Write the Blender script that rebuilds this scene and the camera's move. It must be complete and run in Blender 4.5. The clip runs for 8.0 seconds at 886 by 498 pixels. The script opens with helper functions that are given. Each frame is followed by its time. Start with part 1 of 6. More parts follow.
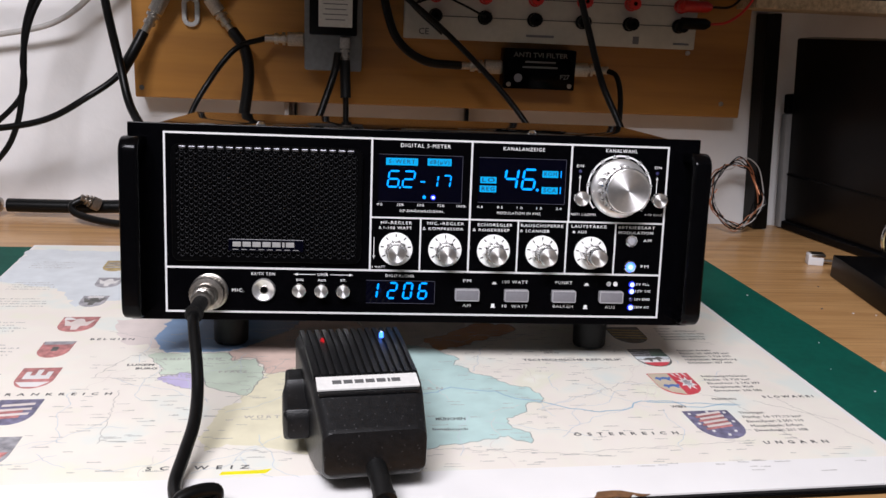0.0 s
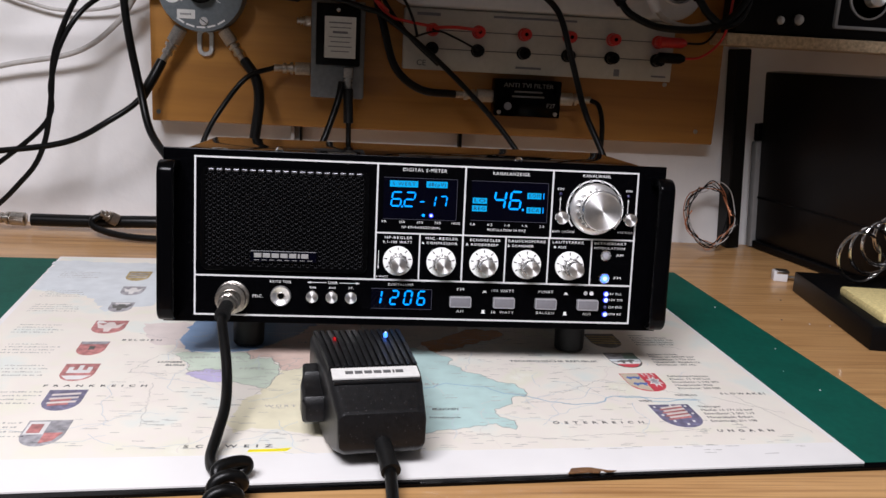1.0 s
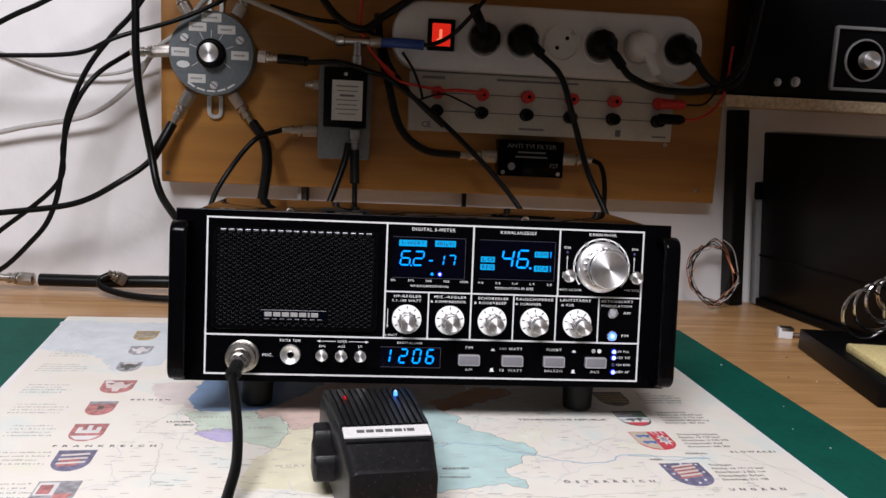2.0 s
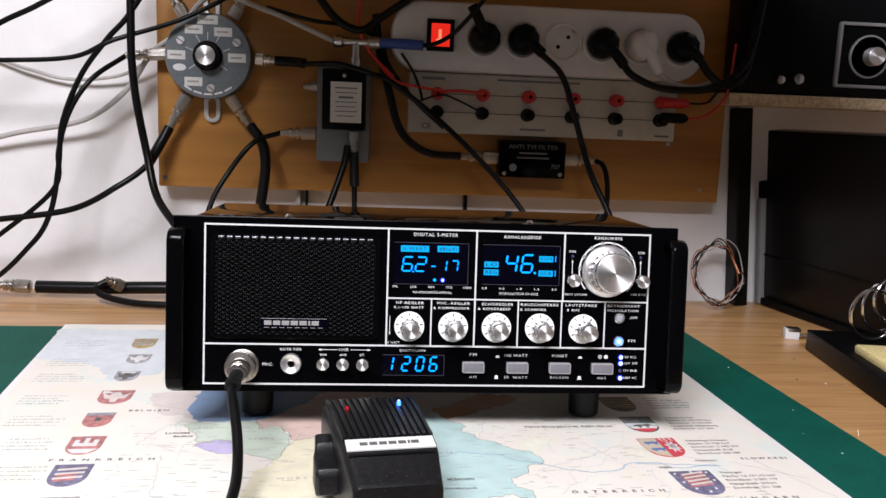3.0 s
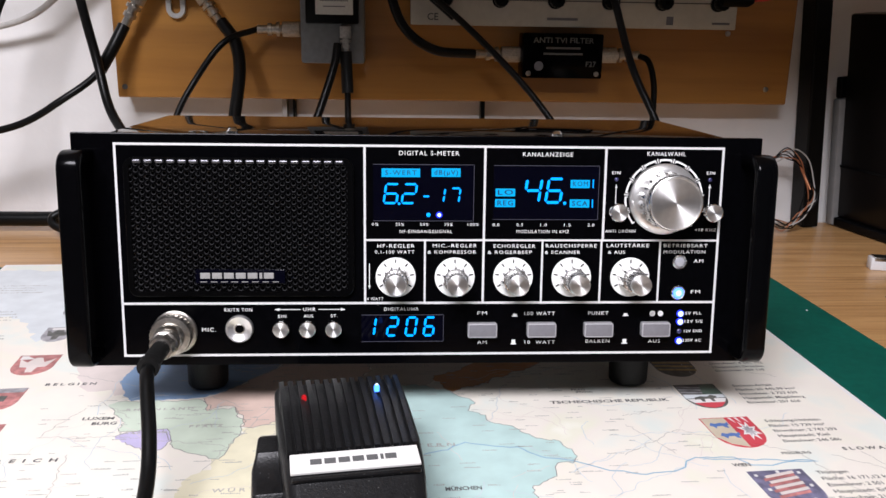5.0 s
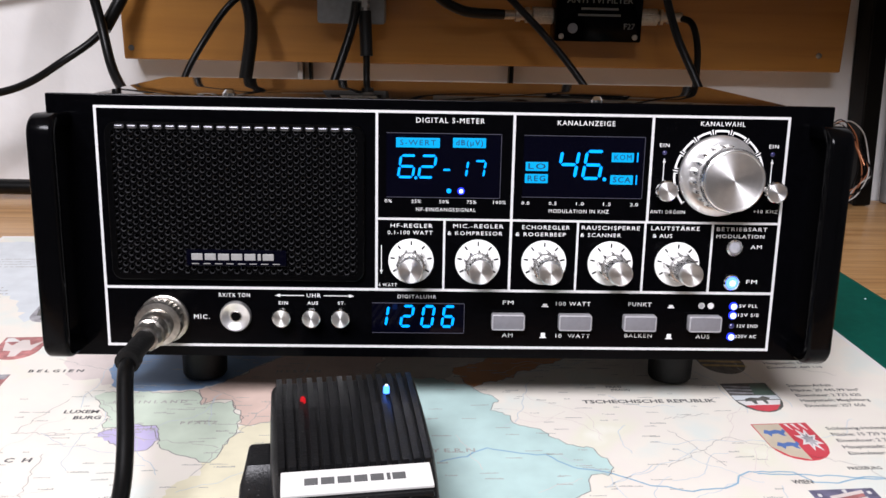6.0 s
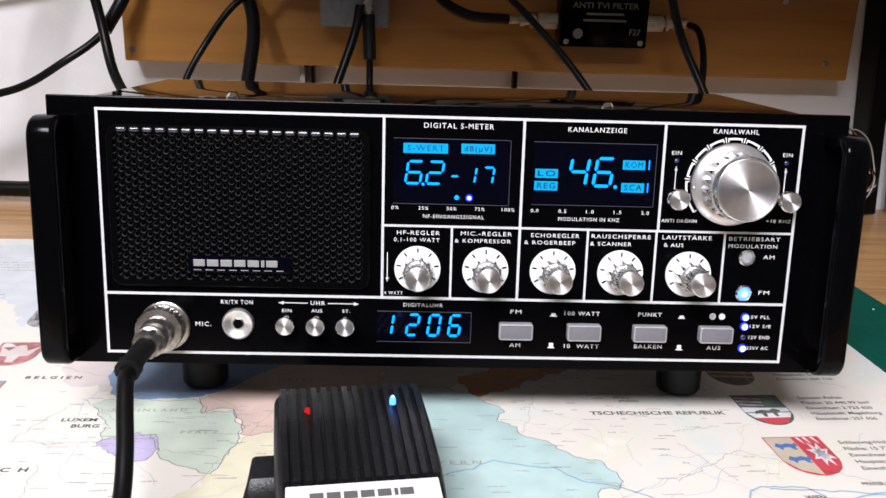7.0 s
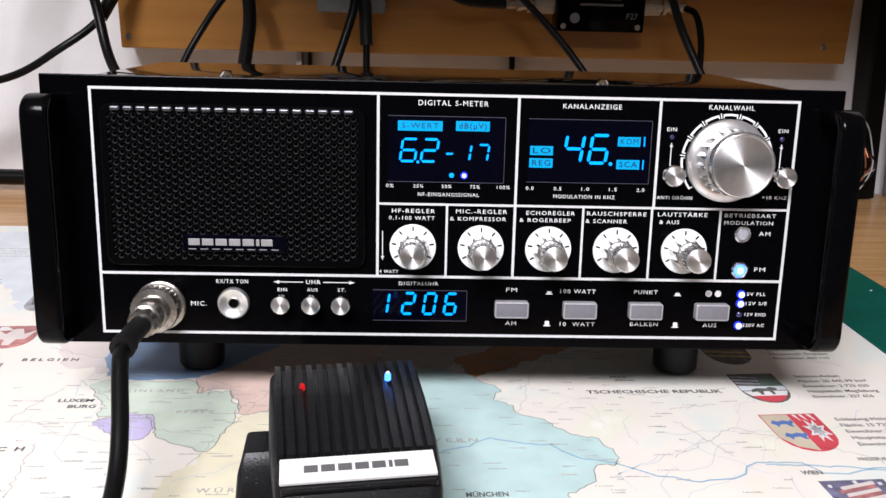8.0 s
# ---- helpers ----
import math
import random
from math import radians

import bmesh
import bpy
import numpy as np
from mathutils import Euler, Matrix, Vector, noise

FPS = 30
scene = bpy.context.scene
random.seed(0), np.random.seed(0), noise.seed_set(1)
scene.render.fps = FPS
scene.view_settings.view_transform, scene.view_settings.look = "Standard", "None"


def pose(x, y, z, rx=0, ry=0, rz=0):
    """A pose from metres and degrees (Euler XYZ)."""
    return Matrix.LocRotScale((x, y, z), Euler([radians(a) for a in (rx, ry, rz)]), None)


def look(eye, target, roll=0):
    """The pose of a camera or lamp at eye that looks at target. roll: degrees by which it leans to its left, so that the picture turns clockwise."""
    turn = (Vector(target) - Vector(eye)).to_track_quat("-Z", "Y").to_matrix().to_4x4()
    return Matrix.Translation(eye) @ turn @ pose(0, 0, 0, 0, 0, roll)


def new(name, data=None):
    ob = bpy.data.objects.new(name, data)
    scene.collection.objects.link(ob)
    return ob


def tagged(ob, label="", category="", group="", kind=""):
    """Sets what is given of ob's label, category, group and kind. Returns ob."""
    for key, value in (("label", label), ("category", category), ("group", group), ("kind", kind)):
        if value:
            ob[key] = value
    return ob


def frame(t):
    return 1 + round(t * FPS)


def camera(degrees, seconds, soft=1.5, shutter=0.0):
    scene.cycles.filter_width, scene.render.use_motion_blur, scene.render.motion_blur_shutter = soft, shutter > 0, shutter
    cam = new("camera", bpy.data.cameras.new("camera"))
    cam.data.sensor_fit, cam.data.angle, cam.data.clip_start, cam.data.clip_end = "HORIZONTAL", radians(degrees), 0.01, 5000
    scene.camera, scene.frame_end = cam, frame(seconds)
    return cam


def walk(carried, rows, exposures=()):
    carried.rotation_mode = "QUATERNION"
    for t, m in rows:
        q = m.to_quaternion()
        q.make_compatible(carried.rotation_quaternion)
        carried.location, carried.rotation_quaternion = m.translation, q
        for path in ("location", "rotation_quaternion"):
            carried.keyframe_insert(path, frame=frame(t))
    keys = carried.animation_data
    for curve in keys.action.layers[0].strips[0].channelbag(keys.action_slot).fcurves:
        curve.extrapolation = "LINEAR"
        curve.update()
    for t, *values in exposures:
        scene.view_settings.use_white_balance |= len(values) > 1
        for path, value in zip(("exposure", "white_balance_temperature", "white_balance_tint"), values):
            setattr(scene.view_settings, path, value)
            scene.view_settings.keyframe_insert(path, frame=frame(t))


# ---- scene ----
cam = camera(55.9, 8.0)
PATH = [
    (0, (-0.038, -0.597, 0.252), (0.139, 1.33, -0.251), 2.5),
    (0.5, (-0.032, -0.637, 0.255), (0.18, 1.276, -0.288), 2.6),
    (1, (-0.05, -0.678, 0.267), (0.148, 1.259, -0.191), 3.1),
    (1.5, (-0.054, -0.68, 0.269), (0.108, 1.282, -0.086), 2.8),
    (1.7, (-0.058, -0.685, 0.267), (0.129, 1.28, -0.057), 3.2),
    (2.8, (-0.057, -0.679, 0.273), (0.133, 1.286, -0.046), 2.2),
    (3, (-0.059, -0.67, 0.271), (0.135, 1.295, -0.052), 2.3),
    (3.5, (-0.059, -0.649, 0.268), (0.119, 1.316, -0.063), 2.0),
    (4, (-0.051, -0.62, 0.256), (0.124, 1.335, -0.127), 1.7),
    (4.5, (-0.042, -0.561, 0.25), (0.081, 1.383, -0.205), 1.3),
    (4.7, (-0.029, -0.529, 0.252), (0.1, 1.403, -0.248), 0.9),
    (5.8, (-0.015, -0.441, 0.238), (0.063, 1.475, -0.331), 1.5),
    (6, (-0.015, -0.432, 0.239), (0.048, 1.474, -0.362), 1.3),
    (6.5, (-0.021, -0.423, 0.236), (0.041, 1.492, -0.336), 1.7),
    (7, (-0.02, -0.423, 0.238), (0.049, 1.486, -0.353), 1.8),
    (7.5, (-0.018, -0.425, 0.233), (0.032, 1.483, -0.364), 1.3),
    (8, (-0.017, -0.425, 0.23), (0.051, 1.48, -0.376), 1.5),
]
walk(cam, [(t, look(eye, target, roll)) for t, eye, target, roll in PATH],
     [(0.0, -0.20), (0.5, -0.26), (1.0, -0.28), (1.5, -0.30), (1.7, -0.32), (2.8, 0.02), (3.0, 0.04), (3.5, 0.09), (4.5, 0.04), (6.0, 0.04), (6.5, 0.11), (8.0, 0.06)])

# ---- light ----
world = bpy.data.worlds.new("room_air")
scene.world = world
world.use_nodes = True
world.node_tree.nodes["Background"].inputs[0].default_value = (0.85, 0.92, 1.0, 1)
world.node_tree.nodes["Background"].inputs[1].default_value = 0.05


def area(name, eye, target, sx, sy, watts, colour):
    d = bpy.data.lights.new(name, "AREA")
    d.shape, d.size, d.size_y, d.energy, d.color = "RECTANGLE", sx, sy, watts, colour
    ob = new(name, d)
    ob.matrix_world = look(eye, target)
    return ob


area("ceiling_tube", (-0.35, -1.15, 1.3), (0.0, 0.1, 0.0), 0.9, 0.36, 54.0, (0.94, 0.922, 1.0))

# ---- materials ----


def material(name, colour, rough=0.5, metal=0.0, vary=0.12, scale=60.0, bump=0.0, bump_scale=400.0, coat=0.0, spec=0.5, stain=0.0):
    m = bpy.data.materials.new(name)
    m.use_nodes = True
    nt = m.node_tree
    b = nt.nodes["Principled BSDF"]
    b.inputs["Roughness"].default_value = rough
    b.inputs["Metallic"].default_value = metal
    b.inputs["Specular IOR Level"].default_value = spec
    b.inputs["Coat Weight"].default_value = coat
    b.inputs["Coat Roughness"].default_value = 0.06
    tc = nt.nodes.new("ShaderNodeTexCoord")
    n1 = nt.nodes.new("ShaderNodeTexNoise")
    n1.inputs["Scale"].default_value = scale
    n1.inputs["Detail"].default_value = 6
    nt.links.new(tc.outputs["Object"], n1.inputs["Vector"])
    ramp = nt.nodes.new("ShaderNodeValToRGB")
    lo = [c * (1 - vary) for c in colour]
    hi = [min(1, c * (1 + vary)) for c in colour]
    ramp.color_ramp.elements[0].position, ramp.color_ramp.elements[1].position = 0.3, 0.7
    ramp.color_ramp.elements[0].color, ramp.color_ramp.elements[1].color = (*lo, 1), (*hi, 1)
    nt.links.new(n1.outputs["Fac"], ramp.inputs["Fac"])
    out = ramp.outputs["Color"]
    if stain:
        n3 = nt.nodes.new("ShaderNodeTexNoise")
        n3.inputs["Scale"].default_value = scale * 0.12
        n3.inputs["Detail"].default_value = 3
        nt.links.new(tc.outputs["Object"], n3.inputs["Vector"])
        mix = nt.nodes.new("ShaderNodeMix")
        mix.data_type, mix.blend_type = "RGBA", "MULTIPLY"
        r3 = nt.nodes.new("ShaderNodeValToRGB")
        r3.color_ramp.elements[0].position, r3.color_ramp.elements[1].position = 0.35, 0.6
        r3.color_ramp.elements[0].color = (1 - stain, 1 - stain, 1 - stain, 1)
        nt.links.new(n3.outputs["Fac"], r3.inputs["Fac"])
        mix.inputs[0].default_value = 1
        nt.links.new(out, mix.inputs[6])
        nt.links.new(r3.outputs["Color"], mix.inputs[7])
        out = mix.outputs[2]
    nt.links.new(out, b.inputs["Base Color"])
    if bump:
        n2 = nt.nodes.new("ShaderNodeTexNoise")
        n2.inputs["Scale"].default_value = bump_scale
        n2.inputs["Detail"].default_value = 4
        nt.links.new(tc.outputs["Object"], n2.inputs["Vector"])
        bp = nt.nodes.new("ShaderNodeBump")
        bp.inputs["Strength"].default_value = bump
        bp.inputs["Distance"].default_value = 0.002
        nt.links.new(n2.outputs["Fac"], bp.inputs["Height"])
        nt.links.new(bp.outputs["Normal"], b.inputs["Normal"])
    return m


def glow(name, colour, strength):
    m = bpy.data.materials.new(name)
    m.use_nodes = True
    b = m.node_tree.nodes["Principled BSDF"]
    b.inputs["Base Color"].default_value = (*[c * 0.05 for c in colour], 1)
    b.inputs["Specular IOR Level"].default_value = 0.1
    b.inputs["Emission Color"].default_value = (*colour, 1)
    b.inputs["Emission Strength"].default_value = strength
    return m


def spun_metal(name):
    m = material(name, (0.88, 0.87, 0.86), 0.45, 1.0, 0.05, 300)
    nt = m.node_tree
    b = nt.nodes["Principled BSDF"]
    b.inputs["Anisotropic"].default_value = 0.8
    b.inputs["Anisotropic Rotation"].default_value = 0.25
    t = nt.nodes.new("ShaderNodeTangent")
    t.direction_type, t.axis = "RADIAL", "Y"
    nt.links.new(t.outputs["Tangent"], b.inputs["Tangent"])
    return m


def wood(name, light, dark, along, stretch=14.0, rough=0.35, coat=0.2, scale=6.0, pores=0.8):
    m = material(name, light, rough, 0.0, 0.1, 90, 0.08, 500, coat)
    nt = m.node_tree
    b = nt.nodes["Principled BSDF"]
    tc = nt.nodes.new("ShaderNodeTexCoord")
    mp = nt.nodes.new("ShaderNodeMapping")
    s = [scale * stretch] * 3
    s["xyz".index(along)] = scale
    mp.inputs["Scale"].default_value = s
    nt.links.new(tc.outputs["Object"], mp.inputs["Vector"])
    n = nt.nodes.new("ShaderNodeTexNoise")
    n.inputs["Scale"].default_value, n.inputs["Detail"].default_value, n.inputs["Distortion"].default_value = 1.0, 8, 0.6
    nt.links.new(mp.outputs["Vector"], n.inputs["Vector"])
    r = nt.nodes.new("ShaderNodeValToRGB")
    r.color_ramp.elements[0].position, r.color_ramp.elements[1].position = 0.3, 0.68
    r.color_ramp.elements[0].color, r.color_ramp.elements[1].color = (*dark, 1), (*light, 1)
    nt.links.new(n.outputs["Fac"], r.inputs["Fac"])
    fine = nt.nodes.new("ShaderNodeMapping")
    f = [scale * stretch * 6] * 3
    f["xyz".index(along)] = scale * 1.5
    fine.inputs["Scale"].default_value = f
    nt.links.new(tc.outputs["Object"], fine.inputs["Vector"])
    pore = nt.nodes.new("ShaderNodeTexNoise")
    pore.inputs["Scale"].default_value, pore.inputs["Detail"].default_value = 1.0, 3
    nt.links.new(fine.outputs["Vector"], pore.inputs["Vector"])
    dark_line = nt.nodes.new("ShaderNodeValToRGB")
    dark_line.color_ramp.elements[0].position, dark_line.color_ramp.elements[1].position = 0.34, 0.5
    dark_line.color_ramp.elements[0].color = (0.62, 0.56, 0.5, 1)
    nt.links.new(pore.outputs["Fac"], dark_line.inputs["Fac"])
    mix = nt.nodes.new("ShaderNodeMix")
    mix.data_type, mix.blend_type = "RGBA", "MULTIPLY"
    mix.inputs[0].default_value = pores
    nt.links.new(r.outputs["Color"], mix.inputs[6])
    nt.links.new(dark_line.outputs["Color"], mix.inputs[7])
    nt.links.new(mix.outputs[2], b.inputs["Base Color"])
    return m


M_PANEL = material("black_gloss_panel", (0.001, 0.001, 0.0014), 0.16, 0, 0.2, 200, 0.01, 300, 0.0, 0.06)
M_CASE = material("polished_black_lacquer", (0.003, 0.0025, 0.0025), 0.03, 0, 0.2, 60, 0, 300, 0.5, 0.6)
M_HANDLE = material("black_enamel", (0.0012, 0.0012, 0.0015), 0.16, 0, 0.2, 80, 0.02, 300, 0.0, 0.10)
M_GRILLE = material("black_perforated_metal", (0.0008, 0.0008, 0.001), 0.3, 0, 0.2, 300, 0, 300, 0.0, 0.08)
# far paler than the black plate: the holes' glint is put into this metal
M_RIM = material("hole_edge_glint", (0.16, 0.16, 0.17), 0.3, 0.8, 0.4, 300)
M_LIP = material("highlight_lip", (0.10, 0.10, 0.11), 0.28, 0.8, 0.3, 300)
# grille backing cloth; also paints the shade inside slots, sockets and bores
M_HOLLOW = material("dark_cloth_and_hole_shade", (0.001, 0.001, 0.001), 0.9, 0, 0.2, 300, 0, 300, 0, 0.05)
M_PRINT = material("white_print", (0.75, 0.75, 0.74), 0.5, 0, 0.06, 900)
M_LINE = material("silver_grey_line", (0.62, 0.62, 0.62), 0.45, 0, 0.08, 700)
M_WINDOW = material("dark_display_window", (0.0010, 0.0010, 0.004), 0.05, 0, 0.1, 50, 0, 300, 0.0, 0.14)
M_SPUN = spun_metal("spun_aluminium")
M_CHROME = material("chrome", (0.75, 0.74, 0.73), 0.16, 1.0, 0.05, 300)
M_SATIN = material("satin_silver_metal", (0.86, 0.85, 0.84), 0.33, 0.9, 0.05, 300)
M_FLUTED = material("bright_turned_aluminium", (0.86, 0.85, 0.84), 0.27, 1.0, 0.06, 300)
M_NICKEL = material("worn_nickel", (0.47, 0.44, 0.40), 0.29, 1.0, 0.18, 400, 0.1, 900)
M_DIAL = material("satin_silver_dial", (0.84, 0.84, 0.82), 0.42, 0.0, 0.04, 700)
M_BADGE = material("dull_silver_print", (0.30, 0.295, 0.29), 0.5, 0.2, 0.08, 500)
M_GREY_KEY = material("grey_plastic_key", (0.17, 0.165, 0.18), 0.4, 0, 0.06, 500, 0.05)
M_RUBBER = material("black_rubber", (0.005, 0.005, 0.005), 0.5, 0, 0.25, 200, 0.15, 600, 0, 0.25)
M_MIC = material("black_matt_plastic", (0.006, 0.006, 0.0065), 0.36, 0, 0.3, 260, 0.12, 900, 0, 0.3)


def dusty(m, grain, pale):
    """Scatters pale specks of dust over a dark material."""
    t = m.node_tree
    base = t.nodes["Principled BSDF"].inputs["Base Color"]
    cells = t.nodes.new("ShaderNodeTexVoronoi")
    cells.inputs["Scale"].default_value = grain
    where = t.nodes.new("ShaderNodeTexCoord")
    t.links.new(where.outputs["Object"], cells.inputs["Vector"])
    speck = t.nodes.new("ShaderNodeValToRGB")
    speck.color_ramp.elements[0].position, speck.color_ramp.elements[1].position = 0.05, 0.13
    speck.color_ramp.elements[0].color, speck.color_ramp.elements[1].color = (1, 1, 1, 1), (0, 0, 0, 1)
    t.links.new(cells.outputs["Distance"], speck.inputs["Fac"])
    mix = t.nodes.new("ShaderNodeMix")
    mix.data_type = "RGBA"
    t.links.new(speck.outputs["Color"], mix.inputs[0])
    t.links.new(base.links[0].from_socket, mix.inputs[6])
    mix.inputs[7].default_value = (pale, pale, pale, 1)
    t.links.new(mix.outputs[2], base)


dusty(M_MIC, 360, 0.10)
M_CABLE = material("black_cable_jacket", (0.003, 0.003, 0.003), 0.34, 0, 0.25, 120, 0.05, 500, 0, 0.2)
M_GREYCABLE = material("grey_cable_jacket", (0.42, 0.4, 0.38), 0.5, 0, 0.1, 120)
M_RED = material("red_plastic", (0.55, 0.02, 0.015), 0.35, 0, 0.12, 300, 0, 300, 0.2)
M_BLUEPL = material("blue_plastic", (0.015, 0.06, 0.3), 0.4, 0, 0.12, 300)
M_BLACKPL = material("black_plastic", (0.0025, 0.0025, 0.003), 0.36, 0, 0.2, 200, 0.05, 500, 0, 0.12)
M_CREAM = material("cream_painted_steel", (0.55, 0.53, 0.47), 0.5, 0, 0.05, 120, 0.05, 600, 0, 0.4, 0.08)
M_WHITEPL = material("white_plastic", (0.66, 0.66, 0.67), 0.4, 0, 0.04, 90, 0, 300, 0.1, 0.5, 0.06)
M_CASTGREY = material("grey_hammered_paint", (0.16, 0.17, 0.18), 0.5, 0, 0.12, 160, 0.12, 700)
M_DISCGREY = material("grey_anodised_plate", (0.14, 0.16, 0.17), 0.4, 0.3, 0.12, 200, 0.04, 600)
M_LABEL = material("paper_label", (0.68, 0.67, 0.64), 0.6, 0, 0.06, 300)
M_PLASTER = material("white_plaster", (0.8, 0.79, 0.78), 0.85, 0, 0.03, 25, 0.5, 45, 0, 0.3, 0.06)
M_WALL = material("room_plaster", (0.30, 0.295, 0.29), 0.9, 0, 0.05, 12, 0.3, 40)
M_FLOOR = material("grey_floor", (0.2, 0.19, 0.18), 0.6, 0, 0.15, 8, 0.1, 60)
M_DESK = wood("beech_veneer", (0.58, 0.335, 0.14), (0.41, 0.215, 0.083), "x", 12, 0.34, 0.15, 5)
M_BOARD = wood("varnished_pine_board", (0.43, 0.195, 0.034), (0.30, 0.125, 0.022), "x", 9, 0.38, 0.2, 3, 0.2)
M_CHIP = material("raw_chipboard", (0.5, 0.38, 0.24), 0.8, 0, 0.3, 220, 0.4, 300)
M_GREEN = material("green_cutting_mat", (0.002, 0.080, 0.056), 0.6, 0, 0.1, 150, 0.05, 700, 0, 0.15, 0.15)
M_BLACKSTRIP = material("near_black_strip", (0.003, 0.0025, 0.002), 0.5, 0, 0.3, 60, 0.1, 200, 0, 0.15)
M_SCREEN = material("dark_screen", (0.006, 0.005, 0.005), 0.3, 0, 0.2, 8, 0, 300, 0.0, 0.15)
M_BEZEL = material("grey_bezel", (0.22, 0.22, 0.22), 0.5, 0, 0.06, 90)
M_SPONGE = material("yellow_sponge", (0.72, 0.6, 0.27), 0.9, 0, 0.15, 300, 0.8, 350)
M_COPPER = material("copper_wire", (0.5, 0.2, 0.1), 0.35, 0.6, 0.1, 300)
M_DARKPRINT = material("dark_print", (0.1, 0.1, 0.1), 0.6, 0, 0.1, 600)
G_CYAN = glow("cyan_lit_display", (0.0, 0.30, 1.0), 2.0)
G_PILL = glow("cyan_lit_legend", (0.0, 0.40, 0.86), 1.15)
G_DEEP = glow("blue_lens_and_halo", (0.015, 0.035, 1.0), 1.6)
G_CORE = glow("white_lamp_core", (0.75, 0.88, 1.0), 1.6)
G_BLUE = glow("blue_lit_diode", (0.05, 0.20, 1.0), 4.5)
G_ICE = glow("white_blue_diode", (0.06, 0.16, 1.0), 5.0)
G_RED = glow("red_lit_switch", (1.0, 0.03, 0.015), 0.75)
G_REDCORE = glow("red_lamp_core", (1.0, 0.22, 0.12), 1.3)
G_REDDOT = glow("red_lit_diode", (1.0, 0.02, 0.03), 0.6)
M_UNLIT = material("unlit_blue_diode", (0.02, 0.02, 0.08), 0.15, 0, 0.1, 300, 0, 300, 0.5)
M_CLEAR = material("clear_lamp_dome", (0.45, 0.46, 0.50), 0.12, 0.3, 0.1, 300, 0, 300, 0.5)
M_EDGE = material("dim_blue_grey_edge", (0.05, 0.05, 0.07), 0.4, 0, 0.1, 300)
M_DIMPRINT = material("dim_grey_print", (0.12, 0.12, 0.115), 0.6, 0, 0.1, 600)
M_KEYRIM = material("key_edge_highlight", (0.42, 0.41, 0.43), 0.35, 0.2, 0.08, 400)
M_LEGENDINK = material("legend_ink", (0.0, 0.03, 0.09), 0.5, 0, 0.05, 300)

# ---- building helpers ----


def part(name, bm, mat, parent=None, label="", smooth=False, m=None):
    me = bpy.data.meshes.new(name)
    bm.normal_update()
    bm.to_mesh(me)
    bm.free()
    me.materials.append(mat)
    if smooth:
        for p in me.polygons:
            p.use_smooth = True
        me.set_sharp_from_angle(angle=radians(38))
    ob = new(name, me)
    ob.parent = parent
    if m is not None:
        ob.matrix_basis = m
    if label:
        ob["label"] = label
    return ob


def thing(name, m, label, category, group="", kind=""):
    return tagged(placed(new(name), m), label, category, group, kind)


def placed(ob, m):
    ob.matrix_basis = m
    return ob


def box(x0, x1, y0, y1, z0, z1, bevel=0.0, seg=2, bm=None):
    b = bmesh.new()
    bmesh.ops.create_cube(b, size=1)
    for v in b.verts:
        v.co = Vector(((x0 + x1) / 2 + v.co.x * (x1 - x0), (y0 + y1) / 2 + v.co.y * (y1 - y0), (z0 + z1) / 2 + v.co.z * (z1 - z0)))
    if bevel:
        bmesh.ops.bevel(b, geom=b.edges[:], offset=bevel, segments=seg, affect="EDGES", profile=0.5)
    return merge(bm, b)


def merge(bm, b):
    if bm is None:
        return b
    me = bpy.data.meshes.new("scrap")
    b.to_mesh(me)
    b.free()
    bm.from_mesh(me)
    bpy.data.meshes.remove(me)
    return bm


def lathe(profile, seg=32, axis="y", bm=None, at=(0, 0, 0), flute=0, depth=0.0, rows=()):
    """Turned body: profile of (radius, distance along the axis)."""
    b = bmesh.new()
    rings = []
    for i, (r, d) in enumerate(profile):
        ring = []
        for k in range(seg):
            a = 2 * math.pi * k / seg
            rr = r
            if flute and i in rows:
                rr = r - depth * (0.5 + 0.5 * math.cos(a * flute))
            c, s = rr * math.cos(a), rr * math.sin(a)
            co = {"y": (c, d, s), "x": (d, c, s), "z": (c, s, d)}[axis]
            ring.append(b.verts.new(Vector(co) + Vector(at)))
        rings.append(ring)
    for p, q in zip(rings, rings[1:]):
        for k in range(seg):
            b.faces.new((p[k], p[(k + 1) % seg], q[(k + 1) % seg], q[k]))
    for ring in (rings[0], rings[-1]):
        if (ring[0].co - ring[seg // 2].co).length > 1e-5:
            b.faces.new(ring)
    bmesh.ops.recalc_face_normals(b, faces=b.faces[:])
    return merge(bm, b)


def glide(points, steps=8):
    """A smooth line through the points."""
    p = [Vector(q) for q in points]
    p = [2 * p[0] - p[1]] + p + [2 * p[-1] - p[-2]]
    out = []
    for i in range(1, len(p) - 2):
        a, b, c, d = p[i - 1:i + 3]
        for k in range(steps):
            t = k / steps
            out.append(0.5 * (2 * b + (c - a) * t + (2 * a - 5 * b + 4 * c - d) * t * t + (3 * b - a - 3 * c + d) * t ** 3))
    return out + [p[-2]]


